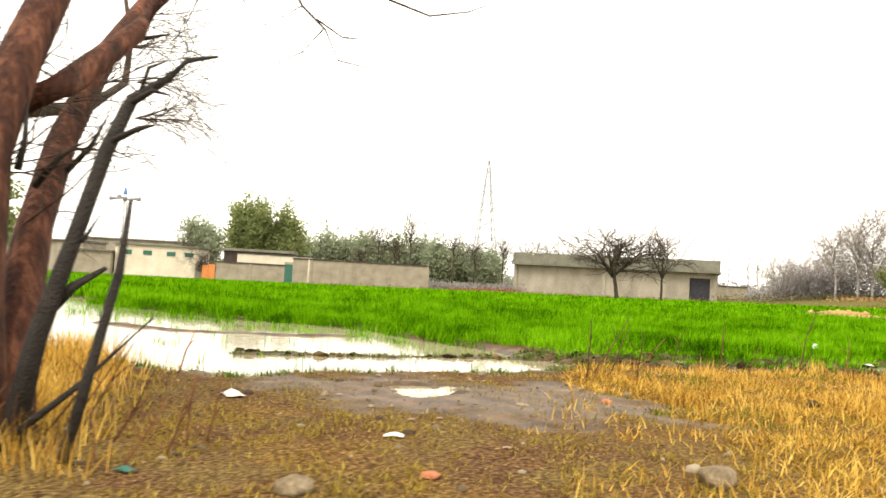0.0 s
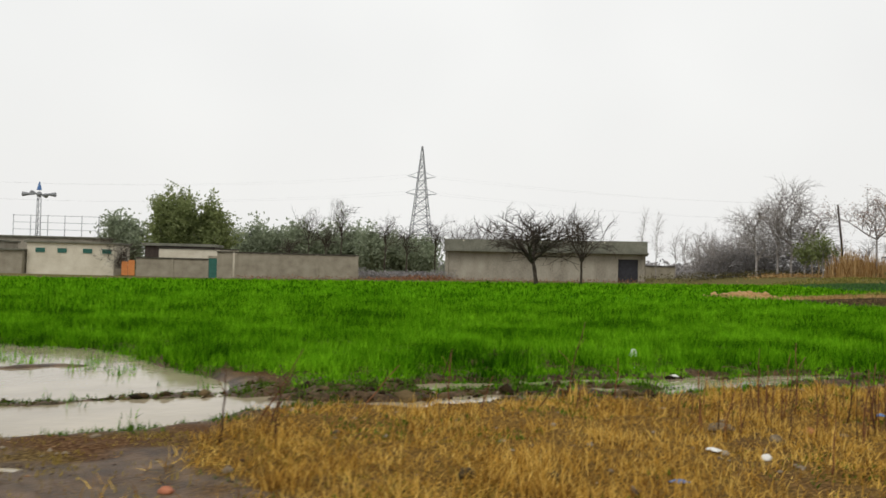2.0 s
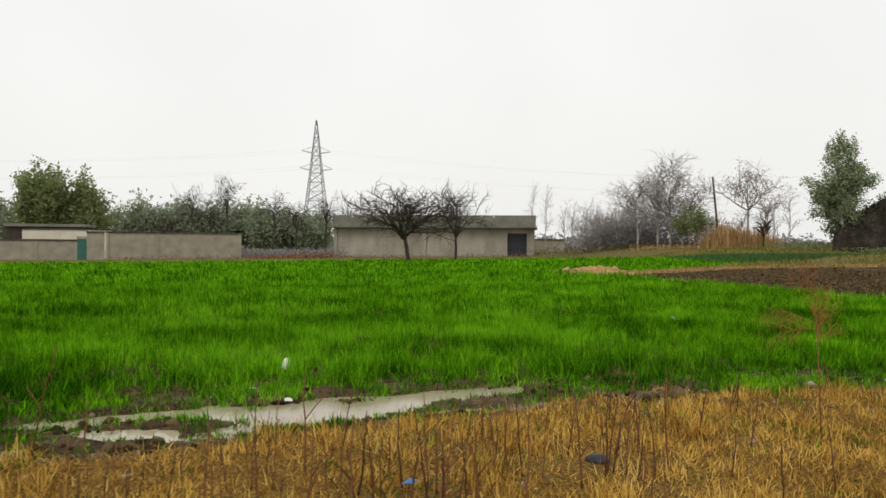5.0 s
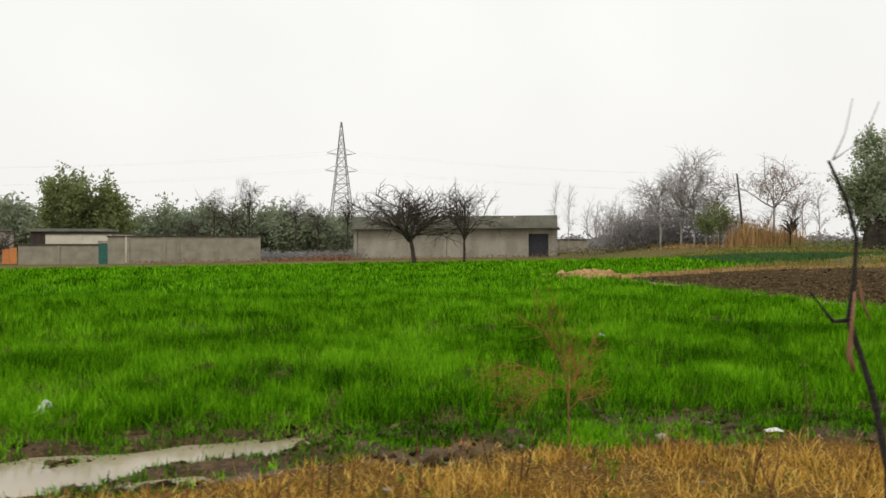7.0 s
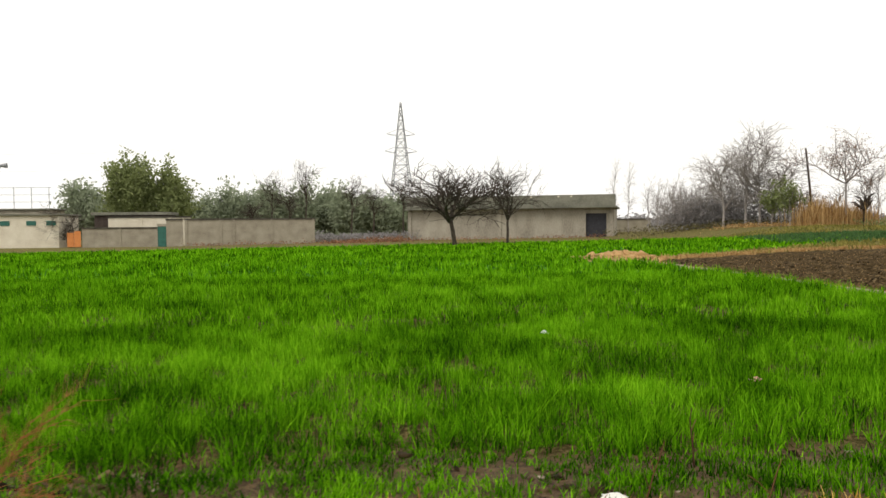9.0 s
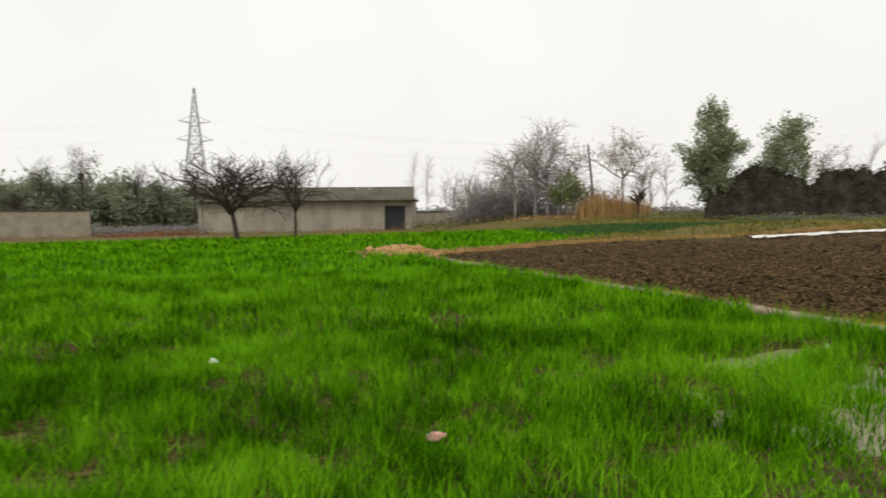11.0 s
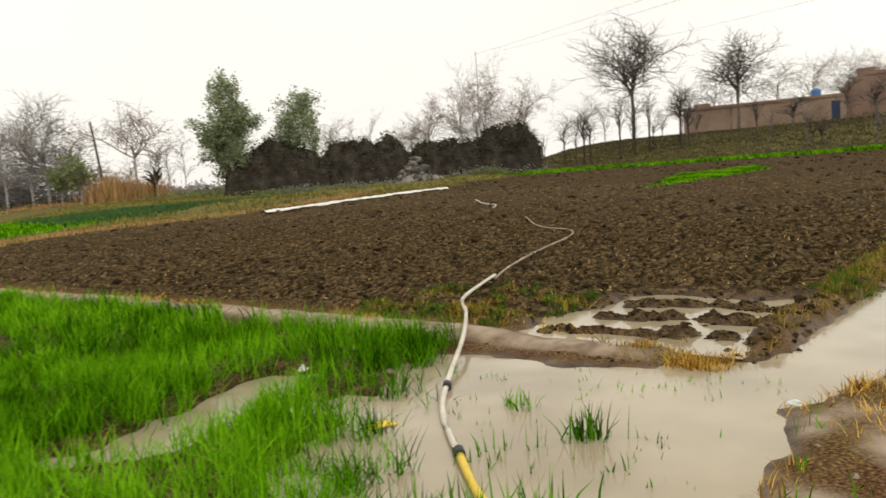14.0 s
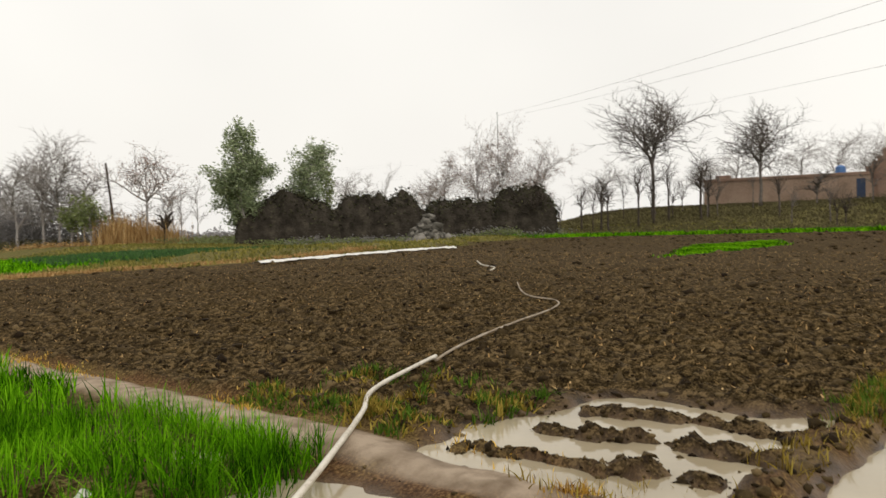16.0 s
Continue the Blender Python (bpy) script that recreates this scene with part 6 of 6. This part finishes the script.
gx, gy = scatter(16000, 2.2, 20, -1, 7.2, 1010, lambda x, y, z: z["dry"] * smoothstep(0.1, 0.45, wave(x, y, 1.3, 1011)), 4, 0.05)
blades("bank_weeds", gx, gy, on_ground(gx, gy), 0.06, 0.011, WEED, "low green weeds in the dry grass", "weeds", 0.9, 1012)
gx, gy = scatter(2500, -1, 4, 3.6, 5.6, 1013, lambda x, y, z: 1.0 * (along(x, y, RIDGE) < 0.2), 5, 0.03)
blades("ridge_weeds", gx, gy, on_ground(gx, gy), 0.06, 0.011, WEED, "green weeds on the low mud ridge", "weeds", 0.8, 1014)
gx, gy = scatter(900, 22.55, 36, 8.3, 9.5, 1015, lambda x, y, z: smoothstep(0.35, 0.15, along(x, y, FIELD_BANK)) * (0.15 + 0.85 * smoothstep(25, 26, x)), 12, 0.05)
blades("bund_grass", gx, gy, on_ground(gx, gy), 0.09, 0.009, OLIVE_STRAW, "yellow-green grass on the raised field bank", "grass", 0.9, 1016)
gx, gy = scatter(1500, 25.4, 36, 8.2, 9.2, 1030, lambda x, y, z: smoothstep(0.34, 0.12, along(x, y, FIELD_BANK)) * smoothstep(-0.2, 0.3, wave(x, y, 0.9, 1031)), 10, 0.05)
blades("bund_grass", gx, gy, on_ground(gx, gy), 0.1, 0.011, WEED, "green grass on the raised field bank", "grass", 0.8, 1032)
rg = np.random.default_rng(1017)
gx, gy = rg.normal(19.3, 0.2, 420), rg.normal(8.75, 0.2, 420)
blades("water_tuft", gx, gy, np.full(420, -0.09), 0.22, 0.009, WHEAT, "dense green wheat tuft standing in the muddy pool", "grass tuft", 0.35, 1018)
gx, gy = rg.normal(18.6, 0.35, 500), rg.normal(8.5, 0.35, 500)
blades("water_tuft", gx, gy, np.full(500, -0.09), 0.2, 0.009, WHEAT, "loose green wheat tuft standing in the muddy pool", "grass tuft", 0.4, 1019)


# ---- the red-barked tree beside the path ----
def near_tree():
    o = Vector((-0.6, -0.7, stand(-0.6, -0.7)))
    top = thing("roadside_tree", o, "leaning red-brown tree with broken black stems beside the path", "tree")
    rng = random.Random(5)
    limb("trunk", [(-0.55, -0.71, -0.43), (-0.73, -0.44, 0.32), (-0.85, -0.06, 0.98), (-0.98, 0.42, 1.51), (-1.02, 0.99, 2.18), (-1.02, 1.76, 2.89), (-0.79, 2.33, 3.79)], [0.15, 0.12, 0.09, 0.085, 0.075, 0.065, 0.05], BARK_RED, top, o, "red-brown flaking trunk", 14)
    limb("trunk", [(-0.64, -0.81, -0.40), (-0.82, -0.65, 0.64), (-0.90, -0.47, 1.30), (-0.93, -0.19, 1.81), (-0.92, 0.09, 2.30), (-0.92, 0.55, 3.11)], [0.18, 0.15, 0.12, 0.11, 0.1, 0.08], BARK_RED, top, o, "red-brown flaking trunk", 14)
    limb("branch", [(-0.95, -0.19, 1.58), (-0.77, 0.01, 1.76), (-0.58, 0.39, 2.17), (-0.58, 0.78, 2.54)], [0.09, 0.075, 0.06, 0.05], BARK_RED, top, o, "", 10)
    limb("dead_stem", [(-0.49, -0.82, -0.01), (-0.42, -0.79, 0.47), (-0.31, -0.76, 0.89), (-0.23, -0.67, 1.32), (-0.17, -0.58, 1.57), (-0.02, -0.54, 1.69), (0.04, -0.49, 1.79), (0.17, -0.44, 1.83)], [0.055, 0.045, 0.036, 0.034, 0.03, 0.018, 0.014, 0.006], BLACKWOOD, top, o, "dark broken stem", 9)
    limb("dead_stem", [(-0.16, -1.02, 0.01), (-0.09, -0.99, 0.39), (-0.02, -0.95, 0.78), (-0.01, -0.91, 1.07)], [0.026, 0.024, 0.02, 0.01], BLACKWOOD, top, o, "dark broken stem", 8)
    limb("dead_stem", [(-0.40, -0.93, 0.10), (-0.18, -0.88, 0.30), (0.09, -0.84, 0.59)], [0.018, 0.013, 0.005], BLACKWOOD, top, o, "", 7)
    limb("dead_stem", [(-0.44, -0.74, 0.53), (-0.30, -0.75, 0.70), (-0.16, -0.75, 0.79)], [0.026, 0.022, 0.01], BLACKWOOD, top, o, "", 7)
    for a, b, c, r in (((-0.20, -0.68, 1.36), (-0.09, -0.68, 1.42), (-0.02, -0.68, 1.44), 0.016), ((-0.18, -0.60, 1.54), (-0.07, -0.61, 1.61), (0.00, -0.58, 1.60), 0.014), ((-0.14, -0.58, 1.59), (-0.10, -0.59, 1.72), (-0.01, -0.59, 1.76), 0.012), ((-0.35, -0.76, 0.84), (-0.26, -0.76, 0.91), (-0.20, -0.76, 1.02), 0.012), ((-0.84, 0.23, 1.32), (-0.67, 0.12, 1.44), (-0.60, 0.12, 1.59), 0.02), ((-0.81, -0.17, 1.18), (-0.69, -0.18, 1.33), (-0.59, -0.18, 1.41), 0.02), ((-0.96, 0.89, 2.19), (-0.71, 0.79, 2.25), (-0.53, 0.79, 2.29), 0.02), ((-0.79, -0.37, 1.24), (-0.76, -0.38, 1.38), (-0.81, -0.29, 1.59), 0.02)):
        limb("snag", [a, b, c], [r, r * 0.8, r * 0.25], BLACKWOOD, top, o, "", 6)
    for pts, r in (([(-0.71, 3.71, 4.39), (-0.51, 3.73, 3.94), (-0.29, 3.74, 3.54), (-0.04, 3.75, 3.31), (0.11, 3.76, 3.00), (0.44, 3.77, 2.94)], 0.014), ([(-0.13, 3.75, 3.41), (0.14, 3.75, 3.24), (0.38, 3.75, 3.23)], 0.008), ([(-0.06, 3.75, 3.31), (-0.26, 3.76, 3.07), (-0.74, 3.77, 2.81)], 0.007), ([(0.06, 3.72, 4.14), (0.60, 3.74, 3.65), (1.02, 3.75, 3.51), (1.42, 3.74, 3.57), (1.66, 3.74, 3.68)], 0.012), ([(0.30, 3.73, 3.92), (0.46, 3.74, 3.70), (0.42, 3.75, 3.41)], 0.006), ([(-1.10, 3.72, 4.13), (-0.90, 3.74, 3.57), (-0.65, 3.75, 3.32), (-0.48, 3.75, 3.30)], 0.006), ([(-1.21, 3.73, 3.90), (-1.46, 3.75, 3.30), (-1.39, 3.76, 3.02)], 0.006), ([(-0.29, 3.74, 3.54), (-0.48, 3.75, 3.42), (-0.66, 3.74, 3.46)], 0.005)):
        limb("hanging_twig", pts, [1.35 * r * (1 - 0.8 * k / (len(pts) - 1)) for k in range(len(pts))], BARK, top, o, "", 5)
        for k in range(3):
            t = Tubes()
            q = Vector(pts[1 + k % (len(pts) - 1)])
            grow(t, rng, q - o, (rng.uniform(-0.6, 0.8), rng.uniform(-0.5, 0.5), rng.uniform(-0.9, 0.3)), rng.uniform(0.15, 0.35), 0.003, 1, 2, (0, 3), 0.0, 0.25, 4, 0.7)
            part("twig", t.mesh("twig", BARK), BARK, top)
    for k in range(24):
        a = Vector(rng.choice(((-1.67, 2.93, 2.79), (-1.60, 2.94, 2.47), (-1.59, 2.94, 2.14), (-1.73, 2.93, 3.07))))
        t = Tubes()
        grow(t, rng, a - o, (1, rng.uniform(-0.2, 0.3), rng.uniform(-0.2, 0.35)), rng.uniform(0.4, 0.75), 0.007, 1, 3, (0, 5, 3), 0.0, 0.2, 4, 0.6)
        part("twig", t.mesh("twig", BARK), BARK, top)
    limb("bough", [(-1.55, 0.41, 1.64), (-1.80, 2.44, 2.11), (-1.70, 2.94, 2.46), (-1.67, 2.93, 2.84), (-1.80, 2.92, 3.54)], [0.06, 0.05, 0.035, 0.025, 0.015], BARK, top, o, "", 7)
    limb("bough", [(-0.79, 2.33, 3.79), (-0.71, 3.71, 4.39), (-0.30, 3.71, 4.35), (0.06, 3.72, 4.14)], [0.05, 0.035, 0.025, 0.012], BARK, top, o, "", 7)
    for k in range(26):
        a = Vector(rng.choice(((-0.86, -0.16, 0.98), (-1.01, 0.42, 1.48), (-0.93, -0.37, 1.23), (-1.05, 0.80, 1.94), (-1.49, 0.31, 1.63), (-1.17, 0.40, 1.93))))
        t = Tubes()
        grow(t, rng, a - o, (rng.uniform(-0.4, 1), rng.uniform(-0.3, 0.6), rng.uniform(-0.1, 0.7)), rng.uniform(0.35, 0.7), 0.007, 1, 3, (0, 4, 3), 0.02, 0.25, 4, 0.7)
        part("twig", t.mesh("twig", BARK), BARK, top)


near_tree()
